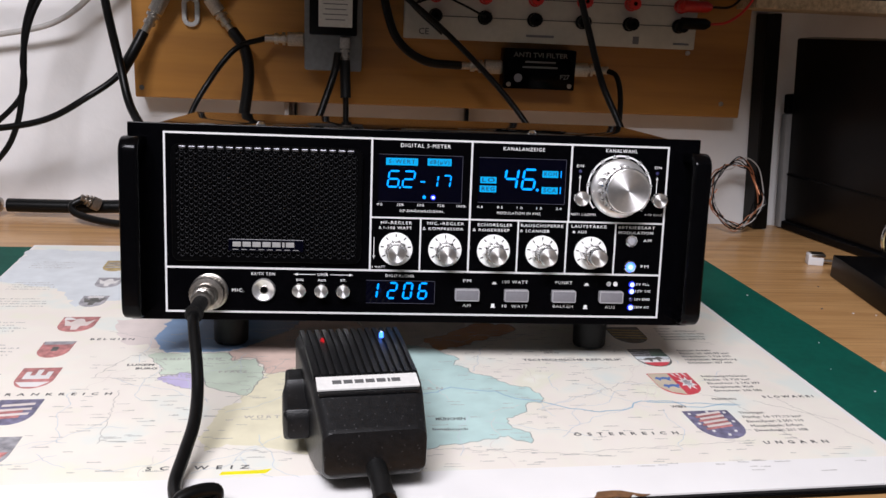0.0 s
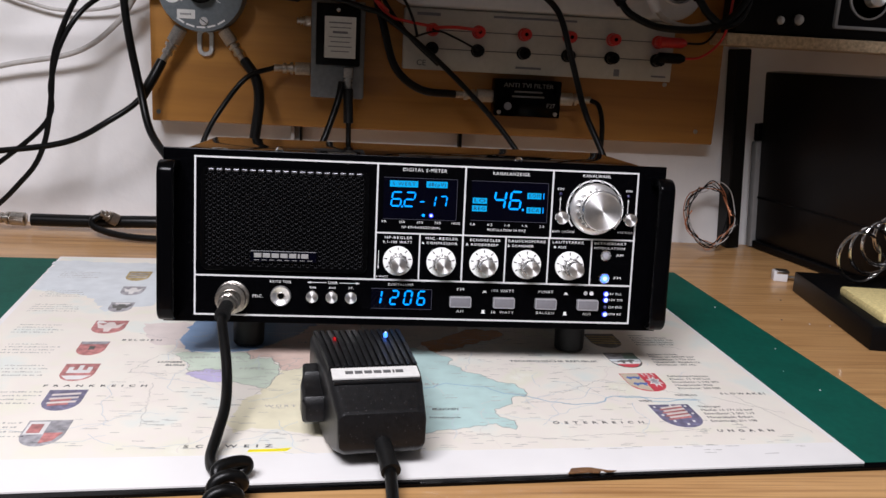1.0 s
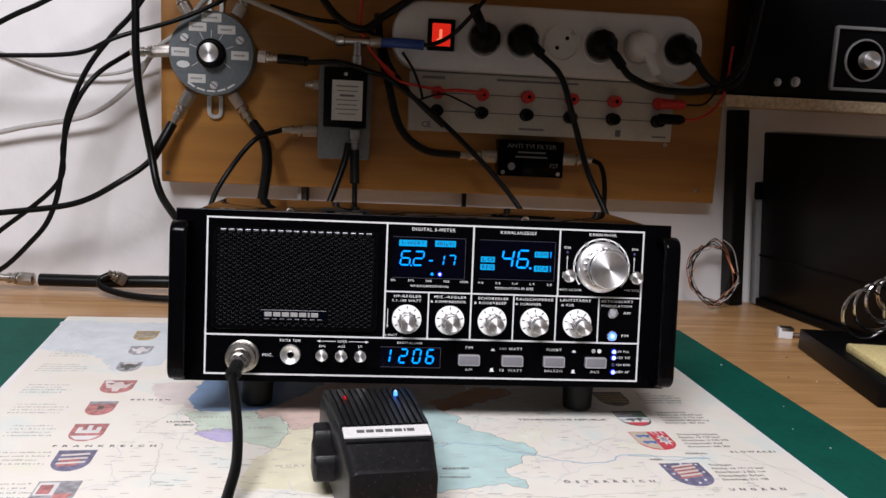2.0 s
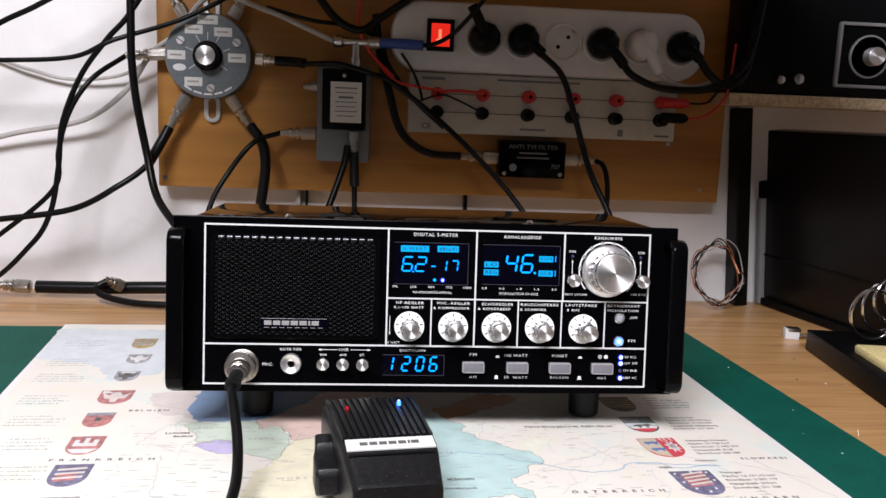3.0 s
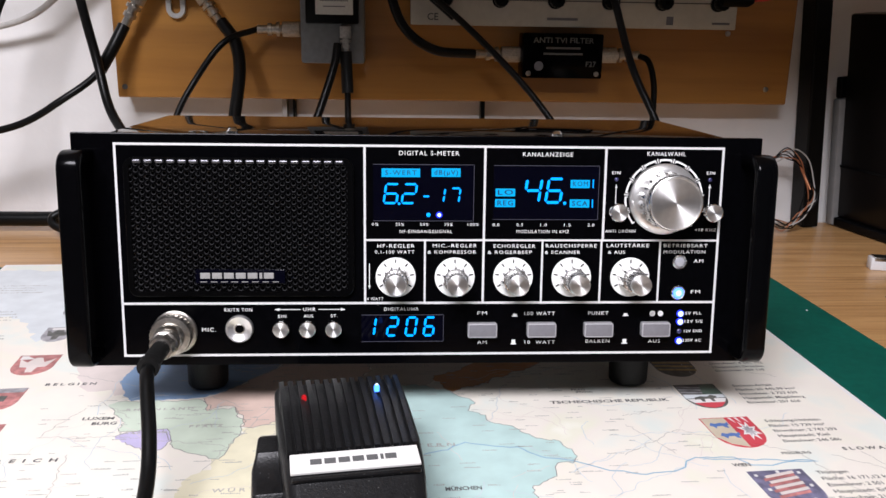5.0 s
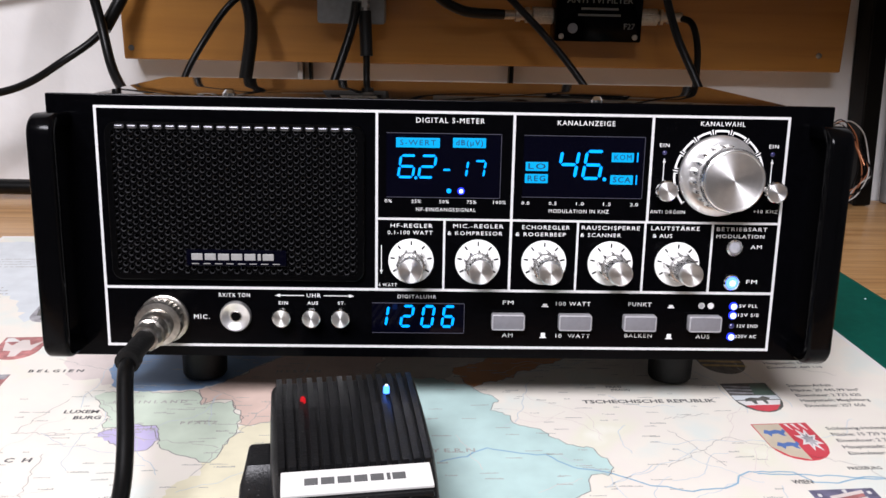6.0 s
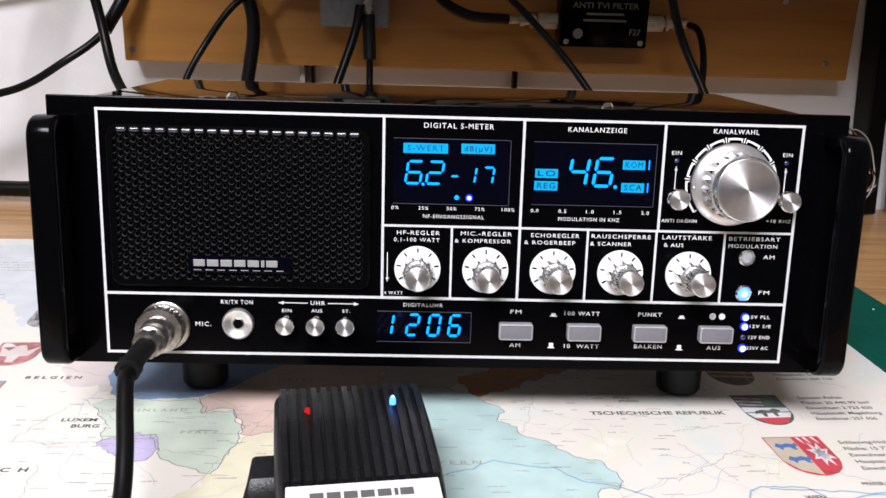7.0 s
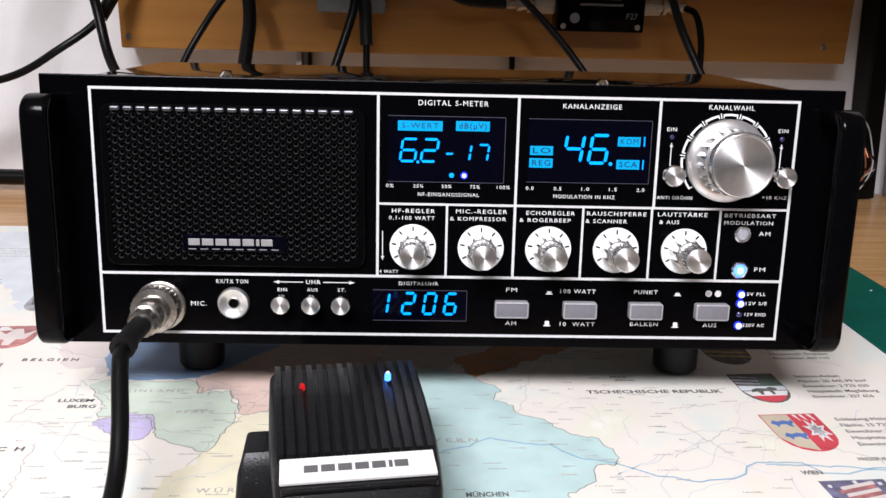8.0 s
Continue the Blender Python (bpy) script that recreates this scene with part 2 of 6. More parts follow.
def tube(points, r, seg=10, steps=8, bm=None, smooth=True):
    line = glide(points, steps) if smooth else [Vector(q) for q in points]
    b = bmesh.new()
    rings, side = [], None
    for i, c in enumerate(line):
        d = (line[min(i + 1, len(line) - 1)] - line[max(i - 1, 0)]).normalized()
        if side is None:
            side = d.orthogonal().normalized()
        side = (side - d * side.dot(d)).normalized()
        up = d.cross(side)
        rings.append([b.verts.new(c + r * (math.cos(2 * math.pi * k / seg) * side + math.sin(2 * math.pi * k / seg) * up)) for k in range(seg)])
    for p, q in zip(rings, rings[1:]):
        for k in range(seg):
            b.faces.new((p[k], p[(k + 1) % seg], q[(k + 1) % seg], q[k]))
    b.faces.new(rings[0]), b.faces.new(rings[-1])
    bmesh.ops.recalc_face_normals(b, faces=b.faces[:])
    return merge(bm, b)


def plate(points, z0, z1, bm=None):
    """A flat piece with the outline points (x, y), from z0 up to z1."""
    b = bmesh.new()
    lo = [b.verts.new((x, y, z0)) for x, y in points]
    hi = [b.verts.new((x, y, z1)) for x, y in points]
    n = len(points)
    b.faces.new(hi), b.faces.new(lo)
    for k in range(n):
        b.faces.new((lo[k], lo[(k + 1) % n], hi[(k + 1) % n], hi[k]))
    b.normal_update()
    bmesh.ops.triangulate(b, faces=[f for f in b.faces if len(f.verts) > 4])
    bmesh.ops.recalc_face_normals(b, faces=b.faces[:])
    return merge(bm, b)


def rough_line(points, amount, seed, step=0.006):
    """The outline points with small jags, like a coast or a border."""
    rng = random.Random(seed)
    out = []
    n = len(points)
    for i in range(n):
        a, b = Vector(points[i]), Vector(points[(i + 1) % n])
        k = max(1, int((b - a).length / step))
        for j in range(k):
            q = a.lerp(b, j / k)
            out.append((q.x + rng.uniform(-amount, amount), q.y + rng.uniform(-amount, amount)))
    return out


def writing(name, text, size, mat, parent, m, bold=0.0, thick=0.00008, align="CENTER", spacing=1.0, stretch=1.0, label=""):
    c = bpy.data.curves.new("scrap_font", "FONT")
    c.body, c.size, c.align_x, c.align_y = text, size, align, "CENTER"
    c.extrude, c.offset, c.space_character, c.resolution_u = thick, bold, spacing, 2
    ob = bpy.data.objects.new("scrap_font", c)
    scene.collection.objects.link(ob)
    dg = bpy.context.evaluated_depsgraph_get()
    me = bpy.data.meshes.new_from_object(ob.evaluated_get(dg))
    bpy.data.objects.remove(ob)
    bpy.data.curves.remove(c)
    me.name = name
    me.materials.clear()
    me.materials.append(mat)
    if stretch != 1.0:
        for v in me.vertices:
            v.co.x *= stretch
    o = new(name, me)
    o.parent = parent
    o.matrix_basis = m
    if label:
        o["label"] = label
    return o


# ---- room ----
part("floor", box(-1.8, 1.8, -2.4, 0.57, -0.8, -0.76), M_FLOOR)
tagged(bpy.data.objects["floor"], "plain grey floor of the room", "floor", kind="structure")
tagged(part("ceiling", box(-1.8, 1.8, -2.4, 0.67, 1.75, 1.8), M_WALL), "plain pale ceiling", "ceiling", kind="structure")
tagged(part("wall_north", box(-1.8, 1.8, 0.57, 0.67, -0.8, 1.75), M_PLASTER), "white rough plastered wall behind the desk", "wall", kind="structure")
tagged(part("wall_south", box(-1.8, 1.8, -2.5, -2.4, -0.8, 1.75), M_WALL), "plain pale wall of the room", "wall", kind="structure")
tagged(part("wall_east", box(1.8, 1.9, -2.4, 0.57, -0.8, 1.75), M_WALL), "plain pale wall of the room", "wall", kind="structure")
tagged(part("wall_west", box(-1.9, -1.8, -2.4, 0.57, -0.8, 1.75), M_WALL), "plain pale wall of the room", "wall", kind="structure")

desk = thing("desk", pose(0, 0, 0), "light brown beech veneer desk with a rounded front edge", "desk")
part("desktop", box(-1.3, 1.3, -0.3, 0.566, -0.032, -0.004, 0.004), M_DESK, desk)
for dx in (-1.22, 1.18):
    part("leg", box(dx, dx + 0.05, -0.25, 0.5, -0.758, -0.034, 0.003), M_DESK, desk)

mat_green = part("cutting_mat", plate([(-0.62, -0.2350), (0.392, -0.1580), (0.3660, 0.362), (-0.62, 0.340)], -0.0035, -0.0012), M_GREEN)
part("edge_binding", plate([(-0.62, -0.2425), (0.3925, -0.1655), (0.3920, -0.1581), (-0.62, -0.2351)], -0.0036, -0.0014), M_HANDLE, mat_green, "black binding along the front edge")
tagged(mat_green, "dark green cutting mat lying under the paper map", "desk mat")

# ---- back wall board and wall shelf ----
board = tagged(part("mounting_board", box(-0.344, 0.468, 0.53, 0.569, 0.1535, 0.62, 0.002), M_BOARD), "varnished brown wooden board screwed to the white wall", "board")
shelf = tagged(part("wall_shelf", box(0.445, 1.2, 0.47, 0.568, 0.298, 0.3140, 0.001), M_CHIP), "raw chipboard shelf with a rough sawn edge", "shelf")
# straight box standing in for a wavy black strip that hangs here
tagged(part("black_strip", box(-0.0105, 0.0105, -0.018, 0.018, 0.0, 0.2985, 0.002), M_BLACKSTRIP, m=pose(0.521, 0.548, -0.003, 0, -4, 0)), "thin leaning black strip under the chipboard shelf", "post")

# ---- the radio ----
TURN_BACK = 5.7
radio = thing("radio_transceiver", pose(0, 0, 0.045, -TURN_BACK), "black tabletop radio with silver knobs and blue displays", "radio")


def ink(name, text, u, v, width, cap, mat=None, bold=0.000008, off=0.0003, parent=None):
    """White lettering on the panel, width metres wide and cap metres high."""
    o = writing(name, text, 0.01, mat or M_PRINT, parent or radio, pose(u, -off, v, 90), 0.0 if set(text) & set("MW&") else bold * 0.01 / 0.004, 0.0002, spacing=1.2)
    xs = [q.co.x for q in o.data.vertices]
    ys = [q.co.y for q in o.data.vertices]
    sx, mid = width / (max(xs) - min(xs)), (max(xs) + min(xs)) / 2
    for q in o.data.vertices:
        q.co.x = (q.co.x - mid) * sx
        q.co.y = q.co.y * cap / 0.0084
        q.co.z *= 0.5
    return o


def case_body():
    b = bmesh.new()
    lean = math.tan(radians(TURN_BACK - 2.2))
    w, d, z0, z1, y0 = 0.2, 0.178, 0.0, 0.1345, 0.006
    co = [(sx * w, y, z + (y - y0) * lean) for y in (y0, d) for z in (z0, z1) for sx in (-1, 1)]
    v = [b.verts.new(c) for c in co]
    for f in ((0, 1, 3, 2), (4, 6, 7, 5), (0, 4, 5, 1), (2, 3, 7, 6), (0, 2, 6, 4), (1, 5, 7, 3)):
        b.faces.new([v[i] for i in f])
    bmesh.ops.bevel(b, geom=b.edges[:], offset=0.0025, segments=3, affect="EDGES", profile=0.5)
    bmesh.ops.recalc_face_normals(b, faces=b.faces[:])
    return b


part("case", case_body(), M_CASE, radio, "polished black lacquered steel case", True)
panel = part("front_panel", box(-0.2105, 0.2095, 0.0, 0.006, -0.0065, 0.1370, 0.0006), M_PANEL, radio, "black glossy front panel")
for x in (-0.12, 0.085):
    s = part("screw", lathe([(0.0001, 0.0030), (0.002, 0.0026), (0.0036, 0.0006), (0.0036, -0.002)], 16, "z"), M_CHROME, radio, "chrome screw on the case", True, pose(x, 0.024, 0.1372))
    part("slot", box(-0.0026, 0.0026, -0.0004, 0.0004, 0.0026, 0.0032), M_HOLLOW, s)

# frame lines printed on the panel
LINES = [(-0.1857, 0.1857, 0.1298, 0.1312, 1), (-0.1857, 0.1857, -0.0007, 0.0007, 1), (-0.1857, -0.1843, 0, 0.1305, 0), (0.1843, 0.1857, 0, 0.1305, 0),
         (-0.185, 0.185, 0.0323, 0.0337, 1), (-0.037, 0.185, 0.0722, 0.0734, 1), (-0.0377, -0.0363, 0.033, 0.1305, 0),
         (0.0358, 0.0372, 0.033, 0.1305, 0), (0.1106, 0.1120, 0.0728, 0.1305, 0), (-0.0006, 0.0006, 0.033, 0.0728, 0),
         (0.0728, 0.0740, 0.033, 0.0728, 0), (0.1101, 0.1113, 0.033, 0.0728, 0), (0.1476, 0.1488, 0.033, 0.0728, 0)]
for x0, x1, z0, z1, lie in LINES:
    part("frame_line", box(x0, x1, -0.0003 - 0.0001 * lie, 0.0002, z0, z1), M_LINE, panel)


def grille_plate():
    """Perforated plate: staggered round holes, each with its wall."""
    b = bmesh.new()
    cw, ch, r, n = 0.00332, 0.00380, 0.00140, 10
    x0, z0, cols, rows, dip = -0.1776, 0.0400, 40, 21, 0.0016
    for j in range(rows):
        for i in range(cols):
            cx = x0 + (i + 0.5) * cw
            cz = z0 + (j + 0.5 + (0.25 if i % 2 else -0.25)) * ch
            corners = []
            for k in range(n):
                a = 2 * math.pi * (k + 0.5) / n
                c, s = math.cos(a), math.sin(a)
                f = min(cw / 2 / max(abs(c), 1e-6), ch / 2 / max(abs(s), 1e-6))
                corners.append((f * c, f * s))
            out = [b.verts.new((cx + p, 0, cz + q)) for p, q in corners]
            rim = [b.verts.new((cx + r * math.cos(2 * math.pi * (k + 0.5) / n), 0, cz + r * math.sin(2 * math.pi * (k + 0.5) / n))) for k in range(n)]
            g = 0.74
            edge = [b.verts.new((cx + (q.co.x - cx) * g, 0.0008, cz + (q.co.z - cz) * g)) for q in rim]
            deep = [b.verts.new((q.co.x, dip, q.co.z)) for q in edge]
            for k in range(n):
                m = (k + 1) % n
                b.faces.new((out[k], out[m], rim[m], rim[k]))
                # chamfer takes the paler metal that paints the glint round the hole
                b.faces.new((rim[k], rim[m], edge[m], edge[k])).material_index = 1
                b.faces.new((edge[k], edge[m], deep[m], deep[k]))
            for sx in (-1, 1):
                for sz in (-1, 1):
                    q = b.verts.new((cx + sx * cw / 2, 0, cz + sz * ch / 2))
                    near = sorted(out, key=lambda w: (w.co - q.co).length)[:2]
                    b.faces.new((q, near[0], near[1]))
    bmesh.ops.recalc_face_normals(b, faces=b.faces[:])
    for f in b.faces:
        if abs(f.normal.y) > 0.9 and f.normal.y > 0:
            f.normal_flip()
    return b


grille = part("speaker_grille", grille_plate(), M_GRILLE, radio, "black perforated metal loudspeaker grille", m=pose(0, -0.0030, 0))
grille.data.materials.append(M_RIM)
part("backing", box(-0.177, -0.0462, -0.0006, -0.0002, 0.0405, 0.1205), M_HOLLOW, grille, m=pose(0, 0.003, 0))


def tray(x0, x1, z0, z1, r, w, y0, y1):
    """A rounded raised rim."""
    def ring(g):
        pts = []
        for cx, cz, a0 in ((x1 - r, z1 - r, 0), (x0 + r, z1 - r, 90), (x0 + r, z0 + r, 180), (x1 - r, z0 + r, 270)):
            for k in range(6):
                a = radians(a0 + 90 * k / 5)
                pts.append((cx + (r - g) * math.cos(a), cz + (r - g) * math.sin(a)))
        return pts
    b = bmesh.new()
    levels = [(0.0, y0), (0.0, y1 + 0.0006), (0.0007, y1), (w, y1), (w + 0.0004, y1 + 0.0005), (w + 0.0004, y0)]
    loops = [[b.verts.new((x, y, z)) for x, z in ring(g)] for g, y in levels]
    for p, q in zip(loops, loops[1:]):
        for k in range(len(p)):
            b.faces.new((p[k], p[(k + 1) % len(p)], q[(k + 1) % len(p)], q[k]))
    bmesh.ops.recalc_face_normals(b, faces=b.faces[:])
    return b


part("grille_rim", tray(-0.1800, -0.0436, 0.0378, 0.1228, 0.006, 0.0034, 0.0, -0.0034), M_GRILLE, radio, "", True)
# added row of paler bumps, standing in for the highlight on the top edge
for i in range(19):
    part("grille_highlight", lathe([(0.0008, -0.0026), (0.0014, -0.0020), (0.0014, 0.0020), (0.0008, 0.0026)], 12, "x"), M_LIP, grille, "", True, pose(-0.1717 + i * 0.00664, 0.0, 0.1205))
badge = part("badge", box(-0.1395, -0.0855, -0.0048, -0.0031, 0.0462, 0.0552, 0.0004), M_WINDOW, radio, "black badge with a row of silver bars")
for i in range(7):
    x = -0.1365 + i * 0.0071 - (0.0044 if i == 6 else 0.0)
    part("badge_bar", box(x, x + (0.0018 if i == 5 else 0.0060), -0.0053, -0.0047, 0.0496, 0.0532, 0.0002), M_BADGE, badge)
for i in range(8):
    part("badge_dash", box(-0.1365 + i * 0.0062, -0.1325 + i * 0.0062, -0.0052, -0.0047, 0.0474, 0.0478), M_BADGE, badge)

# displays
SEGMENTS = {"0": "abcdef", "1": "bc", "2": "abged", "4": "fgbc", "6": "afgcde", "7": "fabc", "-": "g"}


def digit(char, u, v, w, h, t, parent):
    """A seven-segment figure that leans to the right."""
    g, lean = t * 0.3, 0.14
    spans = {"a": (0, 1, w, 1), "g": (0, 0.5, w, 0.5), "d": (0, 0, w, 0), "f": (0, 0.5, 0, 1), "b": (w, 0.5, w, 1), "e": (0, 0, 0, 0.5), "c": (w, 0, w, 0.5)}
    for k in SEGMENTS[char]:
        if char == "7" and k == "f":
            continue
        x0, z0, x1, z1 = spans[k]
        z0, z1 = z0 * h, z1 * h
        if k in "agd":
            pts = [(x0 + g, z0), (x0 + g + t / 2, z0 + t / 2), (x1 - g - t / 2, z0 + t / 2), (x1 - g, z0), (x1 - g - t / 2, z0 - t / 2), (x0 + g + t / 2, z0 - t / 2)]
        else:
            pts = [(x0, z0 + g), (x0 + t / 2, z0 + g + t / 2), (x0 + t / 2, z1 - g - t / 2), (x0, z1 - g), (x0 - t / 2, z1 - g - t / 2), (x0 - t / 2, z0 + g + t / 2)]
        b = bmesh.new()
        f = [b.verts.new((p + lean * q, 0, q)) for p, q in pts]
        back = [b.verts.new((p + lean * q, 0.0004, q)) for p, q in pts]
        b.faces.new(f), b.faces.new(back)
        for i in range(6):
            b.faces.new((f[i], f[(i + 1) % 6], back[(i + 1) % 6], back[i]))
        bmesh.ops.recalc_face_normals(b, faces=b.faces[:])
        part("segment", b, G_CYAN, parent, m=pose(u, -0.0011, v))


def lamp_dot(name, u, v, r, mat, parent, off=0.0012, label=""):
    return part(name, lathe([(0.0001, -0.5 * r), (0.6 * r, -0.38 * r), (r, 0.0), (r, 0.0008)], 16), mat, parent, label, True, pose(u, -off + 0.0004, v))


def window(x0, x1, z0, z1, label):
    w = part("display", box(x0, x1, -0.0006, 0.0, z0, z1), M_WINDOW, radio, label)
    for a, b, c, d in ((x0, x1, z1, z1 + 0.0003), (x0, x1, z0 - 0.0003, z0), (x1, x1 + 0.0003, z0, z1)):
        part("display_edge", box(a, b, -0.0008, 0.0, c, d), M_EDGE, w)
    return w


meter = window(-0.0318, 0.0296, 0.0850, 0.1192, "dark display with lit blue signal reading")
for text, x0, x1, z0, z1 in (("S-WERT", -0.0267, -0.0033, 0.1117, 0.1169), ("dB(\u00b5V)", 0.0037, 0.0214, 0.1120, 0.1172)):
    pill = part("legend", box(x0, x1, -0.0010, -0.0004, z0, z1, 0.0002), G_PILL, meter, "lit cyan legend")
    ink("legend_text", text, (x0 + x1) / 2, (z0 + z1) / 2, (x1 - x0) * 0.82, 0.0034, M_LEGENDINK, 0.00004, 0.0013, pill)
digit("6", -0.0255, 0.0958, 0.0078, 0.0116, 0.0013, meter)
digit("2", -0.0145, 0.0958, 0.0078, 0.0116, 0.0013, meter)
lamp_dot("point", -0.0160, 0.0954, 0.0008, G_CYAN, meter)
digit("-", -0.0022, 0.0962, 0.0046, 0.0076, 0.0011, meter)
digit("1", 0.0058, 0.0964, 0.0052, 0.0086, 0.0011, meter)
digit("7", 0.0148, 0.0964, 0.0056, 0.0086, 0.0011, meter)
lamp_dot("level_lamp", 0.0020, 0.0886, 0.0013, G_CYAN, meter, label="dim blue lamp")
d = lamp_dot("level_lamp", 0.0086, 0.0886, 0.0020, G_DEEP, meter, label="bright blue lamp")
part("lamp_core", lathe([(0.0001, -0.0020), (0.0007, -0.0018), (0.0012, -0.0008)], 14), G_CORE, d, "", True)

channel = window(0.0419, 0.1072, 0.0860, 0.1190, "dark display with lit blue channel number")
for text, x0, x1, z0, z1 in (("LO", 0.0432, 0.0553, 0.1002, 0.1050), ("REG", 0.0430, 0.0554, 0.0936, 0.0985), ("KOM", 0.0896, 0.1016, 0.1056, 0.1106), ("SCA", 0.0895, 0.1018, 0.0935, 0.0985)):
    pill = part("legend", box(x0, x1, -0.0010, -0.0004, z0, z1, 0.0002), G_PILL, channel, "lit cyan legend")
    ink("legend_text", text, (x0 + x1) / 2, (z0 + z1) / 2, (x1 - x0) * 0.78, 0.0036, M_LEGENDINK, 0.00004, 0.0013, pill)
for z in (0.1058, 0.0936):
    part("legend_bar", box(0.1034, 0.1040, -0.0010, -0.0004, z, z + 0.0050), G_CYAN, channel)
digit("4", 0.0608, 0.0966, 0.0090, 0.0146, 0.0016, channel)
digit("6", 0.0742, 0.0966, 0.0090, 0.0146, 0.0016, channel)
lamp_dot("point", 0.0863, 0.0962, 0.0010, G_CYAN, channel)

clock = window(-0.0394, 0.0118, 0.0084, 0.0252, "dark clock display with lit blue time")
for c, u in (("1", -0.0376), ("2", -0.0236), ("0", -0.0120), ("6", -0.0006)):
    digit(c, u, 0.0122, 0.0058, 0.0116, 0.0014, clock)

for text, u, v, w, cap in (
        ("DIGITAL S-METER", 0.0022, 0.1261, 0.0366, 0.0033), ("KANALANZEIGE", 0.0751, 0.1259, 0.031, 0.0031), ("KANALWAHL", 0.1490, 0.1268, 0.0242, 0.0030),
        ("0%", -0.0307, 0.0825, 0.0040, 0.0022), ("25%", -0.0156, 0.0825, 0.0052, 0.0022), ("50%", -0.0005, 0.0825, 0.0052, 0.0022), ("75%", 0.0145, 0.0825, 0.0052, 0.0022),
        ("100%", 0.0297, 0.0825, 0.0068, 0.0022), ("NF-EINGANGSSIGNAL", 0.0006, 0.0781, 0.0325, 0.0023),
        ("0.0", 0.0439, 0.0824, 0.0042, 0.0022), ("0.5", 0.0588, 0.0824, 0.0042, 0.0022), ("1.0", 0.0737, 0.0824, 0.0042, 0.0022), ("1.5", 0.0886, 0.0824, 0.0042, 0.0022),
        ("2.0", 0.1035, 0.0824, 0.0042, 0.0022), ("MODULATION IN KHZ", 0.0733, 0.0782, 0.033, 0.0024),
        ("HF-REGLER", -0.0179, 0.0690, 0.023, 0.00265), ("0,1-100 WATT", -0.0187, 0.0652, 0.0245, 0.0025), ("4 WATT", -0.0308, 0.0356, 0.0102, 0.0021),
        ("MIC.-REGLER", 0.0186, 0.0692, 0.0275, 0.00265), ("& KOMPRESSOR", 0.0168, 0.0652, 0.0302, 0.0025),
        ("ECHOREGLER", 0.0558, 0.0690, 0.0262, 0.00265), ("& ROGERBEEP", 0.0530, 0.0651, 0.0277, 0.0025),
        ("RAUSCHSPERRE", 0.0916, 0.0692, 0.0322, 0.00265), ("& SCANNER", 0.0862, 0.0651, 0.0225, 0.0025),
        ("LAUTST\u00c4RKE", 0.1275, 0.0694, 0.027, 0.00265), ("& AUS", 0.1205, 0.0652, 0.0108, 0.0025),
        ("BETRIEBSART", 0.1646, 0.0694, 0.0282, 0.0025), ("MODULATION", 0.1640, 0.0654, 0.0268, 0.0025), ("AM", 0.1734, 0.0595, 0.0062, 0.00265), ("FM", 0.1727, 0.0396, 0.0060, 0.00265),
        ("EIN", 0.1181, 0.1150, 0.0052, 0.0024), ("EIN", 0.1778, 0.1152, 0.0052, 0.0024), ("ANTI DR\u00d6HN", 0.1222, 0.0786, 0.0192, 0.0022), ("+10 KHZ", 0.1766, 0.0795, 0.0135, 0.0022),
        ("MIC.", -0.1335, 0.0162, 0.0085, 0.0030), ("RX/TX TON", -0.1152, 0.0288, 0.0170, 0.0026), ("UHR", -0.0716, 0.0290, 0.0078, 0.0027),
        ("EIN", -0.0884, 0.0246, 0.0050, 0.0022), ("AUS", -0.0722, 0.0247, 0.0058, 0.0022), ("ST.", -0.0563, 0.0248, 0.0042, 0.0022), ("DIGITALUHR", -0.0145, 0.0290, 0.0215, 0.0024),
        ("FM", 0.0364, 0.0262, 0.0060, 0.0027), ("AM", 0.0366, 0.0072, 0.0060, 0.0027), ("100 WATT", 0.0730, 0.0258, 0.0195, 0.0027), ("10  WATT", 0.0736, 0.0071, 0.0195, 0.0027),
        ("PUNKT", 0.1106, 0.0259, 0.0130, 0.0027), ("BALKEN", 0.1108, 0.0076, 0.0155, 0.0027), ("AUS", 0.1476, 0.0074, 0.0078, 0.0027),
        ("5V PLL", 0.1722, 0.0256, 0.0105, 0.0022), ("12V S/E", 0.1727, 0.0203, 0.0118, 0.0022), ("12V END", 0.1727, 0.0139, 0.0118, 0.0022), ("230V AC", 0.1722, 0.0077, 0.0122, 0.0022)):
    ink("panel_lettering", text, u, v, w, cap)

# arrows and little pictograms
for u, v0, v1 in ((0.1184, 0.0955, 0.1080), (0.1776, 0.0955, 0.1082), (-0.0343, 0.0420, 0.0580)):
    tip = v0 if u < 0 else v1
    back = 0.0022 if u < 0 else -0.0022
    b = box(u - 0.00022, u + 0.00022, -0.0003, 0.0001, v0, v1)
    part("arrow", b, M_PRINT, panel)
    hb = bmesh.new()
    hb.faces.new([hb.verts.new(c) for c in ((u - 0.0009, -0.0003, tip + back), (u + 0.0009, -0.0003, tip + back), (u, -0.0003, tip))])
    part("arrow_head", hb, M_PRINT, panel)
for x0, x1, tip, s in ((-0.0920, -0.0770, -0.0930, 1), (-0.0662, -0.0505, -0.0492, -1)):
    part("arrow", box(x0, x1, -0.0003, 0.0001, 0.0288, 0.0292), M_PRINT, panel)
    hb = bmesh.new()
    hb.faces.new([hb.verts.new(c) for c in ((tip, -0.0003, 0.0290), (tip + s * 0.003, -0.0003, 0.0280), (tip + s * 0.003, -0.0003, 0.0300))])
    part("arrow_head", hb, M_PRINT, panel)
